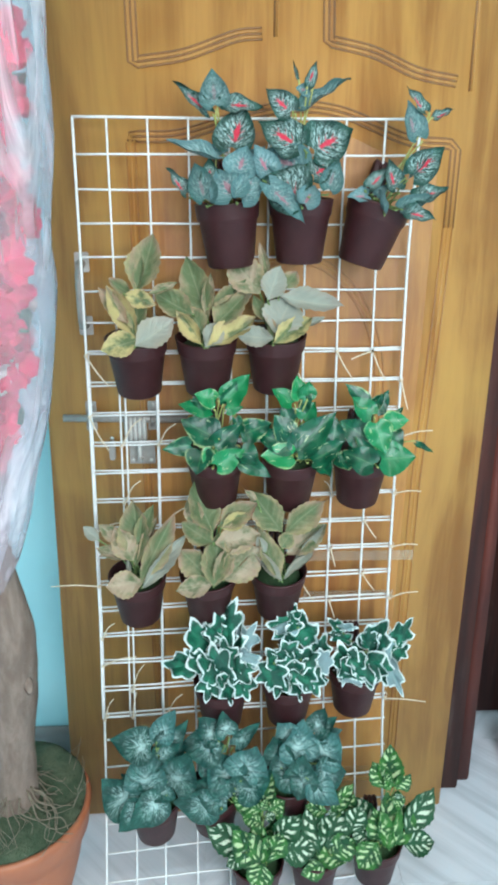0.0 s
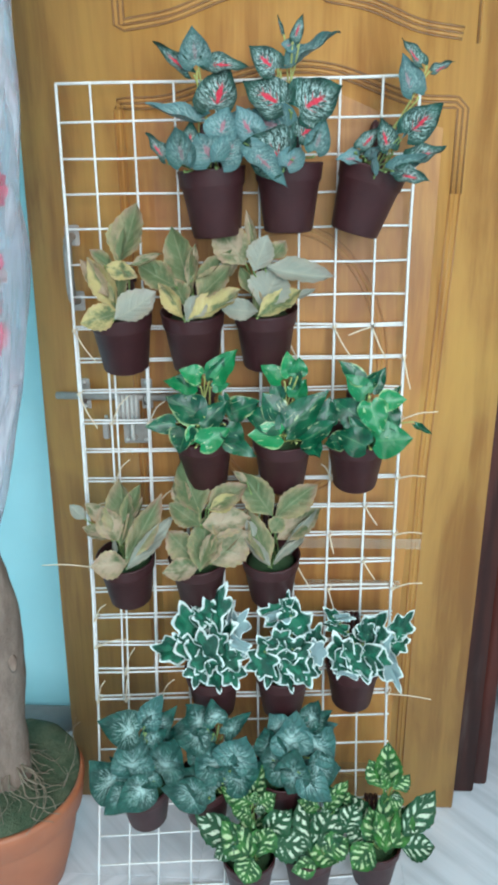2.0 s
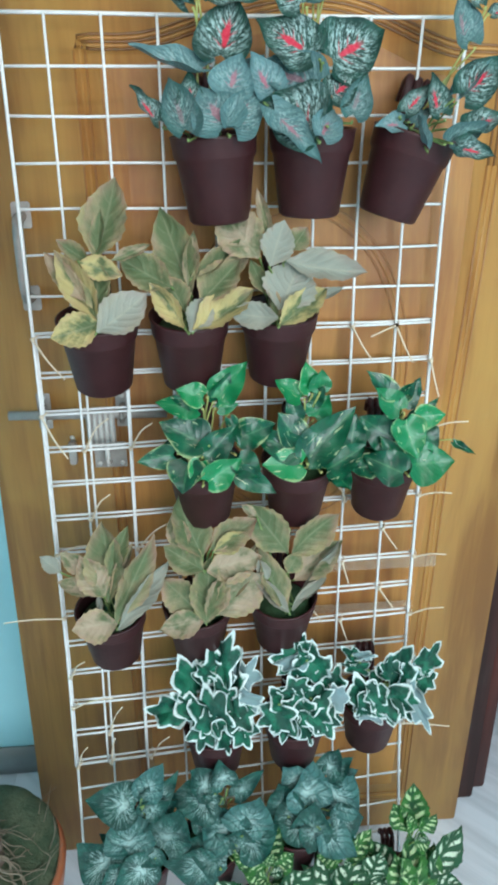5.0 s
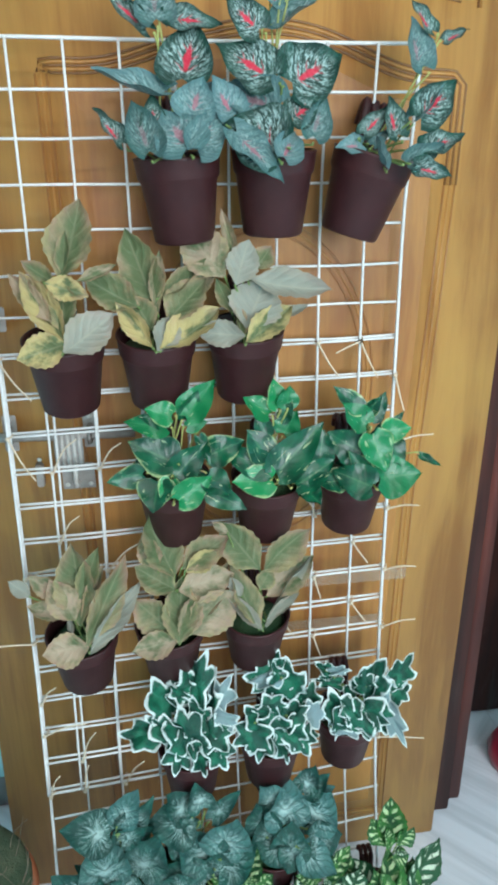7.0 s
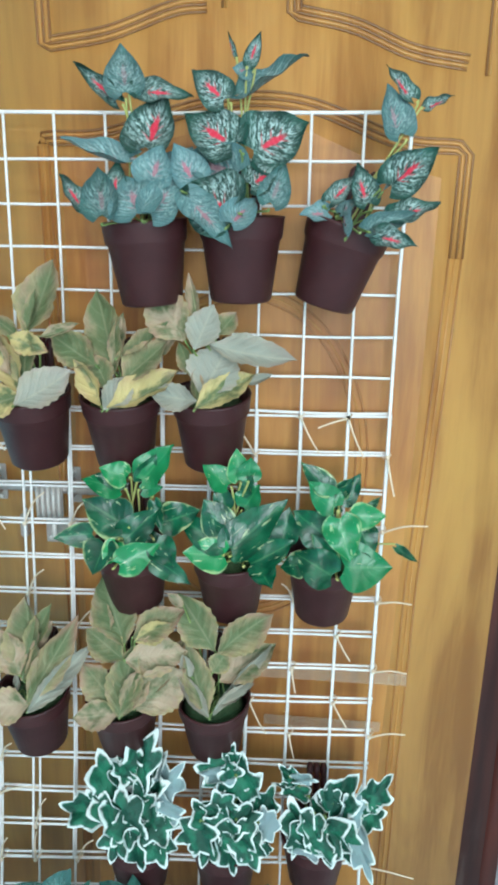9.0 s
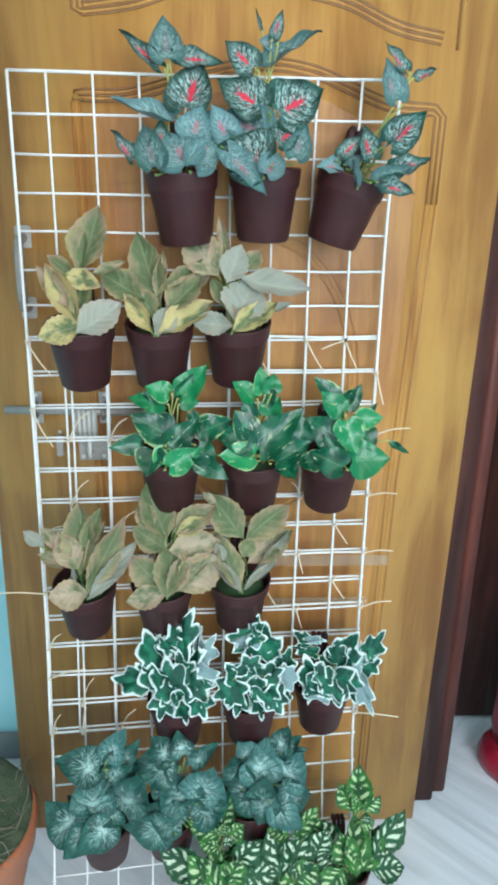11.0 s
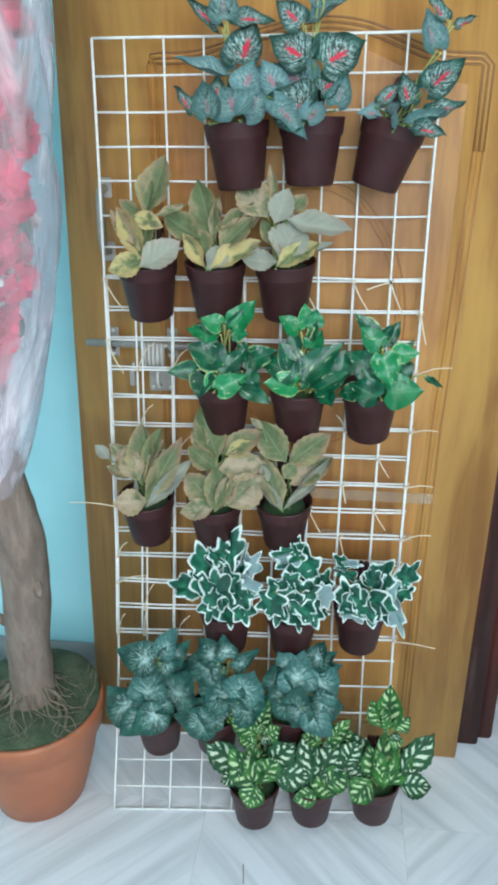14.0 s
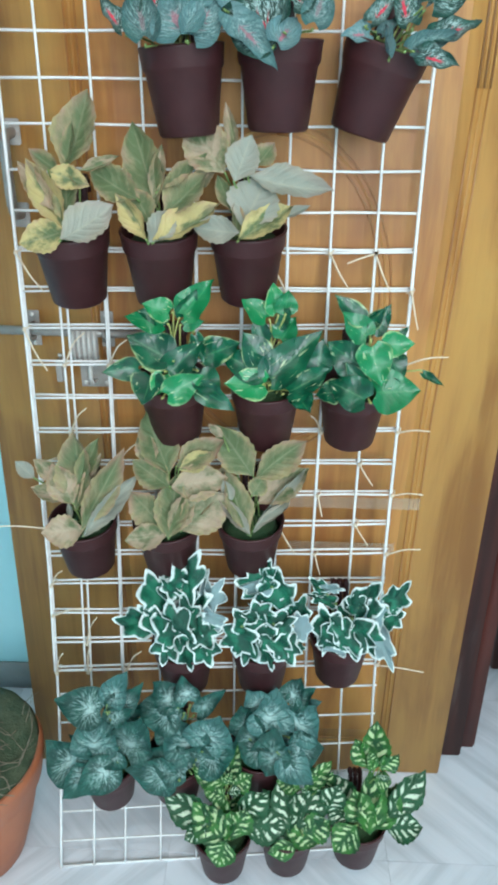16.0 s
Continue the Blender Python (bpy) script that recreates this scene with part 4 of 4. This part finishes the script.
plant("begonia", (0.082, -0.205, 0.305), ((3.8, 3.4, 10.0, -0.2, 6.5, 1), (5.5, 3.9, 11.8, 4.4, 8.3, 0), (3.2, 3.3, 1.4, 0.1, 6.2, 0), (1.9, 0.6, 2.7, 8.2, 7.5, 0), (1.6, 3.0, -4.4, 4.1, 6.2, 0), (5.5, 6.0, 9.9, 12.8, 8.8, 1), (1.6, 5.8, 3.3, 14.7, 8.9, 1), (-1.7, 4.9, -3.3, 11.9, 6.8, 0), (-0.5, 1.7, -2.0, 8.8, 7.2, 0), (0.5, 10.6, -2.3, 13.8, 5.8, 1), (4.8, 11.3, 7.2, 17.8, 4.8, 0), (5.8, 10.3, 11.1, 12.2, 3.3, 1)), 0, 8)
plant("pilea", (0.016, -0.262, 0.142), ((0.9, 4.0, -0.7, -0.1, 5.7, 1), (1.1, 3.4, -4.8, 10.1, 6.9, 1), (1.7, 4.0, 4.9, 10.5, 5.7, 1), (0.2, 3.5, -0.6, 11.0, 5.7, 1), (-2.6, 5.5, -6.3, 4.0, 4.0, 0), (4.2, 5.7, 12.4, 5.9, 6.4, 0), (-1.8, 5.6, -10.5, 10.6, 6.5, 0), (3.1, 7.0, 8.8, 13.0, 5.6, 0), (0.6, 11.1, -2.9, 13.4, 3.6, 1), (1.9, 13.0, 5.1, 15.7, 4.2, 1), (0.6, 13.2, -4.7, 17.1, 4.5, 1), (1.0, 14.1, 2.1, 21.2, 4.3, 1)), 0, 3)
plant("pilea", (0.140, -0.250, 0.152), ((1.3, 1.0, -3.1, -0.0, 5.1, 1), (2.9, 2.9, 7.6, 6.5, 5.5, 1), (5.3, 1.0, 0.0, 4.2, 4.8, 1), (1.8, 4.0, 5.3, 11.9, 6.9, 0), (0.4, 3.5, -1.8, 13.0, 5.9, 0), (0.1, 0.9, -4.7, 7.1, 5.1, 0), (6.9, 6.6, 9.1, 12.9, 4.9, 0), (3.2, 11.1, 6.8, 16.8, 3.5, 1), (1.9, 10.9, -2.0, 12.8, 3.3, 1), (4.7, 10.2, 3.1, 16.3, 3.3, 1)), 0, 3)
plant("pilea", (0.275, -0.235, 0.160), ((-1.0, 3.8, -5.3, -0.0, 5.8, 1), (1.6, 2.2, 2.1, 13.3, 6.1, 1), (0.6, 2.7, -1.8, 11.4, 5.8, 1), (3.1, 2.8, 6.4, 10.5, 5.5, 1), (4.6, 2.6, 11.4, 3.4, 5.5, 0), (5.0, 5.1, 11.5, 13.3, 6.2, 0), (-1.6, 5.5, -5.9, 12.3, 5.7, 0), (-2.1, 2.9, -6.1, 6.2, 4.9, 0), (2.1, 11.6, 5.2, 11.7, 3.7, 1), (3.1, 13.8, 6.2, 16.6, 4.2, 1), (1.2, 13.9, -1.7, 19.6, 4.8, 1), (2.2, 13.6, 1.7, 22.8, 5.6, 1)), 0, 3)

# ---- tree in the terracotta planter ----
planter = thing("planter", "large terracotta planter with a rolled rim, standing on the tiles", "planter", (-0.502, -0.217, 0.0))
planter.scale = (1, 1, 1.045)
part("body", lathe([(0.0, 0.0), (0.092, 0.0), (0.102, 0.006), (0.118, 0.06), (0.134, 0.12), (0.146, 0.188), (0.147, 0.19), (0.138, 0.19), (0.09, 0.02), (0, 0.02)], 56), M_CLAY, planter)
part("rim", lathe([(0.138, 0.185), (0.149, 0.186), (0.156, 0.192), (0.163, 0.235), (0.165, 0.246), (0.162, 0.253), (0.155, 0.254), (0.151, 0.245), (0.140, 0.19)], 56), M_CLAY, planter)


def mound():
    bm = lathe([(0.0, 0.272), (0.05, 0.269), (0.10, 0.262), (0.135, 0.256), (0.150, 0.250), (0.156, 0.244)], 48)
    bmesh.ops.subdivide_edges(bm, edges=bm.edges, cuts=1)
    for v in bm.verts:
        v.co.z += 0.007 * noise.noise(v.co * 30) + 0.005 * noise.noise(v.co * 90)
        if v.co.y > 0.02:  # heaped over the rim towards the wall
            v.co.z += 0.02 * min(1.0, v.co.y / 0.1)
            v.co.y *= 1.07
    return bm


part("moss_bed", mound(), M_BED, planter, "uneven green moss")
tree = thing("artificial_tree", "grey barked trunk of an artificial blossom tree with exposed roots", "tree", (-0.494, -0.221, 0.275))


def trunk_bm():
    line = bent([(0.0, 0, -0.03), (0.004, 0, 0.05), (0.020, -0.02, 0.2), (0.045, -0.05, 0.38), (0.046, -0.07, 0.50), (0.034, -0.085, 0.60), (0.005, -0.1, 0.95), (0.0, -0.1, 1.3)], 8)
    bm = bmesh.new()
    rings, sides = [], 20
    for k, p in enumerate(line):
        z = p.z
        r = float(np.interp(z, (-0.03, 0.0, 0.05, 0.3, 0.45, 0.6, 1.3), (0.066, 0.052, 0.046, 0.046, 0.049, 0.044, 0.02)))
        ring = []
        for j in range(sides):
            a = 6.28318 * j / sides
            d = Vector((math.cos(a), math.sin(a), 0))
            bump = 1 + 0.09 * noise.noise(Vector((d.x * 2, d.y * 2, z * 9))) + 0.05 * noise.noise(Vector((d.x * 6, d.y * 6, z * 25)))
            ring.append(bm.verts.new(p + d * r * bump))
        rings.append(ring)
    for a, b in zip(rings, rings[1:]):
        for j in range(sides):
            bm.faces.new((a[j], a[(j + 1) % sides], b[(j + 1) % sides], b[j]))
    bm.faces.new(rings[0])
    bm.faces.new(rings[-1])
    return bm


part("trunk", trunk_bm(), M_BARK, tree)
part("branch_stub", tube([(-0.01, -0.03, 0.22), (-0.03, -0.04, 0.235), (-0.040, -0.045, 0.25)], 0.012, 10, taper=0.75), M_BARK, tree, "sawn-off branch stub")
knot = part("knot", lathe([(0.0, 0.006), (0.006, 0.004), (0.011, 0.006), (0.016, 0.0)], 14), M_BARK, tree, "pale knot in the bark")
knot.matrix_basis = pose(0.080, -0.070, 0.335, 72, 0, 28) @ Matrix.Diagonal((0.55, 1.25, 1, 1))
for k in range(80):
    a, far = random.uniform(0, 6.283), random.uniform(0.085, 0.165)
    pts = []
    for j in range(5):
        f, a = j / 4, a + random.uniform(-0.34, 0.34)
        r = 0.045 + (far - 0.045) * f
        pts.append((r * math.cos(a), r * math.sin(a), 0.04 * (1 - f) ** 2 + random.uniform(0.0, 0.012) - 0.012 * f))
    part("root", tube(bent(pts, 3), random.uniform(0.0007, 0.0021) * random.uniform(0.7, 1.5), 5, taper=0.4), M_ROOT, tree)
for k in range(7):
    a = random.uniform(-0.9, 0.9)
    x, y = 0.13 * math.cos(a), 0.13 * math.sin(a)
    part("twig", tube(bent([(x, y, 0.0), (x * 1.1, y * 1.1, 0.035), (x * 1.2 + random.uniform(-0.02, 0.02), y * 1.2, random.uniform(0.05, 0.10))], 3), 0.0009, 5, taper=0.4), M_ROOT, tree)


def flower(name, at, size, material, parent, seed):
    """Five cupped petals round a small heart."""
    rnd = random.Random(seed)
    bm = bmesh.new()
    for k in range(6):
        turn = Matrix.Rotation(6.283 * k / 6 + rnd.uniform(-0.2, 0.2), 4, "Z") @ Matrix.Rotation(radians(rnd.uniform(15, 55)), 4, "X")
        rows = []
        for i in range(5):
            s = i / 4
            w = 0.36 * math.sin(math.pi * (0.1 + 0.75 * s))
            rows.append([bm.verts.new(turn @ Vector((size * w * c, size * s, size * (0.25 * s * s - 0.18 * abs(c) * s + 0.05 * math.sin(7 * c + seed))))) for c in (-1, -0.5, 0, 0.5, 1)])
        for a, b in zip(rows, rows[1:]):
            for j in range(4):
                bm.faces.new((a[j], a[j + 1], b[j + 1], b[j]))
    ob = part(name, bm, material, parent)
    ob.matrix_basis = Matrix.Translation(at) @ Euler((rnd.uniform(0.6, 2.0), rnd.uniform(-0.8, 0.8), rnd.uniform(-0.6, 0.9))).to_matrix().to_4x4()
    return ob


rnd = random.Random(5)
for k in range(190):
    z = rnd.uniform(0.78, 1.72)
    a, r = rnd.uniform(-1.9, 0.9), rnd.uniform(0.06, 0.114) * float(np.interp(z, (0.75, 1.0, 1.2), (0.35, 0.8, 1)))
    at = Vector((0.03 + r * math.cos(a), -0.105 + r * math.sin(a), z))
    flower("blossom", at, rnd.uniform(0.04, 0.058), M_PALE_PETAL if rnd.random() < (0.12 if z < 1.2 else 0.45) else M_PINK, tree, k)
for k in range(16):
    z, a = rnd.uniform(0.85, 1.5), rnd.uniform(-1.9, 0.9)
    ob = piece("green_leaf", LEAVES["pothos", 0][k % 5].copy(), parent=tree)
    ob.data.materials[0] = M_DULL_GREEN
    at = Vector((0.03 + 0.085 * math.cos(a), -0.105 + 0.085 * math.sin(a), z))
    set_leaf(ob, at, at + Vector((rnd.uniform(-0.05, 0.06), -0.02, rnd.uniform(-0.06, 0.05))), 1.0, 0)

wrap = thing("plastic_wrap", "crumpled clear plastic film wrapped round the blossom tree", "plastic wrap", (-0.470, -0.325, 0.83))


def wrap_bm(profile, sides=72):
    bm = bmesh.new()
    rings = []
    for k, (z, r, dx) in enumerate(profile):
        ring = []
        for j in range(sides):
            a = 6.28318 * j / sides
            d = Vector((math.cos(a), math.sin(a), 0))
            crease = 1 + 0.10 * noise.noise(Vector((d.x * 2.2, d.y * 2.2, z * 2.5))) + 0.05 * abs(noise.noise(Vector((d.x * 7, d.y * 7, z * 5)))) * 2
            ring.append(bm.verts.new(Vector((dx, 0, z)) + d * r * crease))
        rings.append(ring)
    for a, b in zip(rings, rings[1:]):
        for j in range(sides):
            bm.faces.new((a[j], a[(j + 1) % sides], b[(j + 1) % sides], b[j]))
    return bm


levels = np.linspace(0.0, 1.2, 46)
part("film", wrap_bm([(z, float(np.interp(z, (0, 0.06, 0.125, 0.21, 0.3, 0.42, 0.52, 0.8, 1.2), (0.045, 0.072, 0.09, 0.108, 0.131, 0.158, 0.172, 0.174, 0.15))), 0.0) for z in levels]), M_FILM, wrap)
part("gathered_tail", wrap_bm([(z, float(np.interp(z, (-0.01, 0.03, 0.1, 0.2), (0.012, 0.03, 0.045, 0.06))), 0.008) for z in np.linspace(-0.01, 0.2, 12)], 40), M_TAIL, wrap)

# ---- cable ties ----


def cable_tie(x, z, dx, dz, out=0.02):
    """A nylon tie round a crossing of the wires, with its uncut tail."""
    y = lean(x, z)
    t = thing("cable_tie", "thin pale nylon cable tie with an uncut tail", "cable tie", (x, y, z), "cable ties on the wire panels")
    ring = [(0.006 * math.cos(a * 0.6283), 0.004 + 0.011 * math.sin(a * 0.6283), 0.003 * math.cos(a * 0.6283)) for a in range(11)]
    part("loop", tube(ring, 0.0012, 5), M_TIE, t)
    part("head", box(-0.003, 0.003, -0.011, -0.006, -0.003, 0.003, 0.0008), M_TIE, t)
    part("tail", tube(bent([(0, -0.009, 0), (dx * 0.5, -0.009 - out * 0.6, dz * 0.62 + 0.003), (dx, -0.009 - out, dz)], 5), 0.0016, 5, taper=0.7), M_TIE, t)


for k, (x, row, dx, dz) in enumerate((
    (0.31, 8, 0.012, -0.055), (0.31, 10, 0.065, 0.022), (0.31, 12, 0.05, 0.012), (0.31, 14, 0.05, 0.014), (0.31, 16, 0.055, 0.026), (0.31, 20, 0.085, 0.004),
    (0.11, 8, -0.035, 0.05), (0.177, 7, 0.03, -0.05), (0.248, 7, 0.025, -0.055), (0.248, 7, -0.045, -0.012), (0.177, 12, -0.02, 0.04), (0.248, 13, 0.022, -0.03),
    (0.177, 14, 0.008, -0.03), (0.248, 15, 0.022, -0.028), (0.11, 15, 0.03, -0.045), (0.177, 16, 0.01, -0.03),
    (-0.308, 9, 0.037, -0.062), (-0.249, 10, 0.044, 0.062), (-0.249, 12, 0.037, 0.056), (-0.308, 13, 0.062, 0.031), (-0.308, 15, -0.094, 0.013), (-0.177, 13, 0.062, 0.062),
    (-0.308, 17, 0.031, 0.050), (-0.308, 18, 0.075, 0.037), (-0.249, 19, 0.031, 0.081), (-0.308, 20, 0.025, 0.069), (-0.249, 20, 0.015, 0.081), (-0.177, 20, 0.037, 0.069), (-0.308, 7, 0.044, -0.056), (-0.177, 10, 0.037, 0.050),
)):
    cable_tie(x, 1.606 - PITCH * row, dx, dz)

# ---- tape on the door, straw on the floor ----


def made_tape():
    n = Nodes("clear_tape")
    return n.done((0.62, 0.50, 0.38), 0.25, Alpha=0.2)


M_TAPE = made_tape()
for x0, x1, z0, z1 in ((0.06, 0.374, 0.708, 0.732), (0.13, 0.335, 0.612, 0.632)):
    tape = part("tape_strip", box(x0, x1, -0.0052, -0.0045, z0, z1, 0.0), M_TAPE, smooth=False)
    tagged(tape, "strip of clear packing tape stuck on the door", "tape")
scrap = part("straw", tube([(0.006, -0.420, 0.0012), (0.010, -0.424, 0.0015), (0.003, -0.431, 0.0012)], 0.0007, 5), M_STALK)
tagged(scrap, "short scrap of straw lying on the tiles", "straw")
straw = part("straw", tube([(0.004, -0.355, 0.0012), (0.007, -0.375, 0.0015), (0.010, -0.398, 0.0012)], 0.0008, 5), M_POST)
tagged(straw, "thin dark straw lying on the tiles", "straw")

# ---- bundle beyond the opening ----
bag = thing("wrapped_bundle", "crimson and pink film wrapped bundle standing on the tiles", "bundle", (0.80, 0.16, 0.0))


def bag_bm(profile, seed):
    bm = lathe(profile, 40)
    for v in bm.verts:
        d = 1 + 0.12 * noise.noise(v.co * 14 + Vector((seed, 0, 0))) + 0.06 * noise.noise(v.co * 40)
        v.co.x *= d
        v.co.y *= d
    return bm


part("foot", bag_bm([(0.0, 0.0), (0.075, 0.002), (0.085, 0.03), (0.075, 0.075), (0.05, 0.09), (0, 0.09)], 1), M_RED_BAG, bag)
part("wrap", bag_bm([(0.0, 0.08), (0.055, 0.085), (0.060, 0.14), (0.055, 0.2), (0.058, 0.27), (0.0, 0.275)], 3), M_RED_BAG, bag)
part("top", bag_bm([(0.0, 0.268), (0.055, 0.27), (0.05, 0.34), (0.035, 0.45), (0.0, 0.46)], 5), M_PINK_BAG, bag)

# ---- floor tiles ----
TILE = 0.45


def tile_mesh():
    return as_mesh("tile", box(-TILE / 2 + 0.0003, TILE / 2 - 0.0003, -TILE / 2 + 0.0003, TILE / 2 - 0.0003, -0.012, 0.0, 0.0003), M_TILE)


TILE_MESH = tile_mesh()
for p in TILE_MESH.polygons:
    p.use_smooth = False
for i in range(-5, 5):
    for j in range(-7, 6):
        x, y = 0.35 + TILE * (i + 0.5), -0.213 + TILE * (j + 0.5)
        if -2.4 < x < 2.2 and -3.2 < y < 2.3:
            t = piece("tile", TILE_MESH, parent=floor, smooth=False)
            t.matrix_basis = pose(x, y, 0, 0, 0, 90 * ((i + j) % 2))
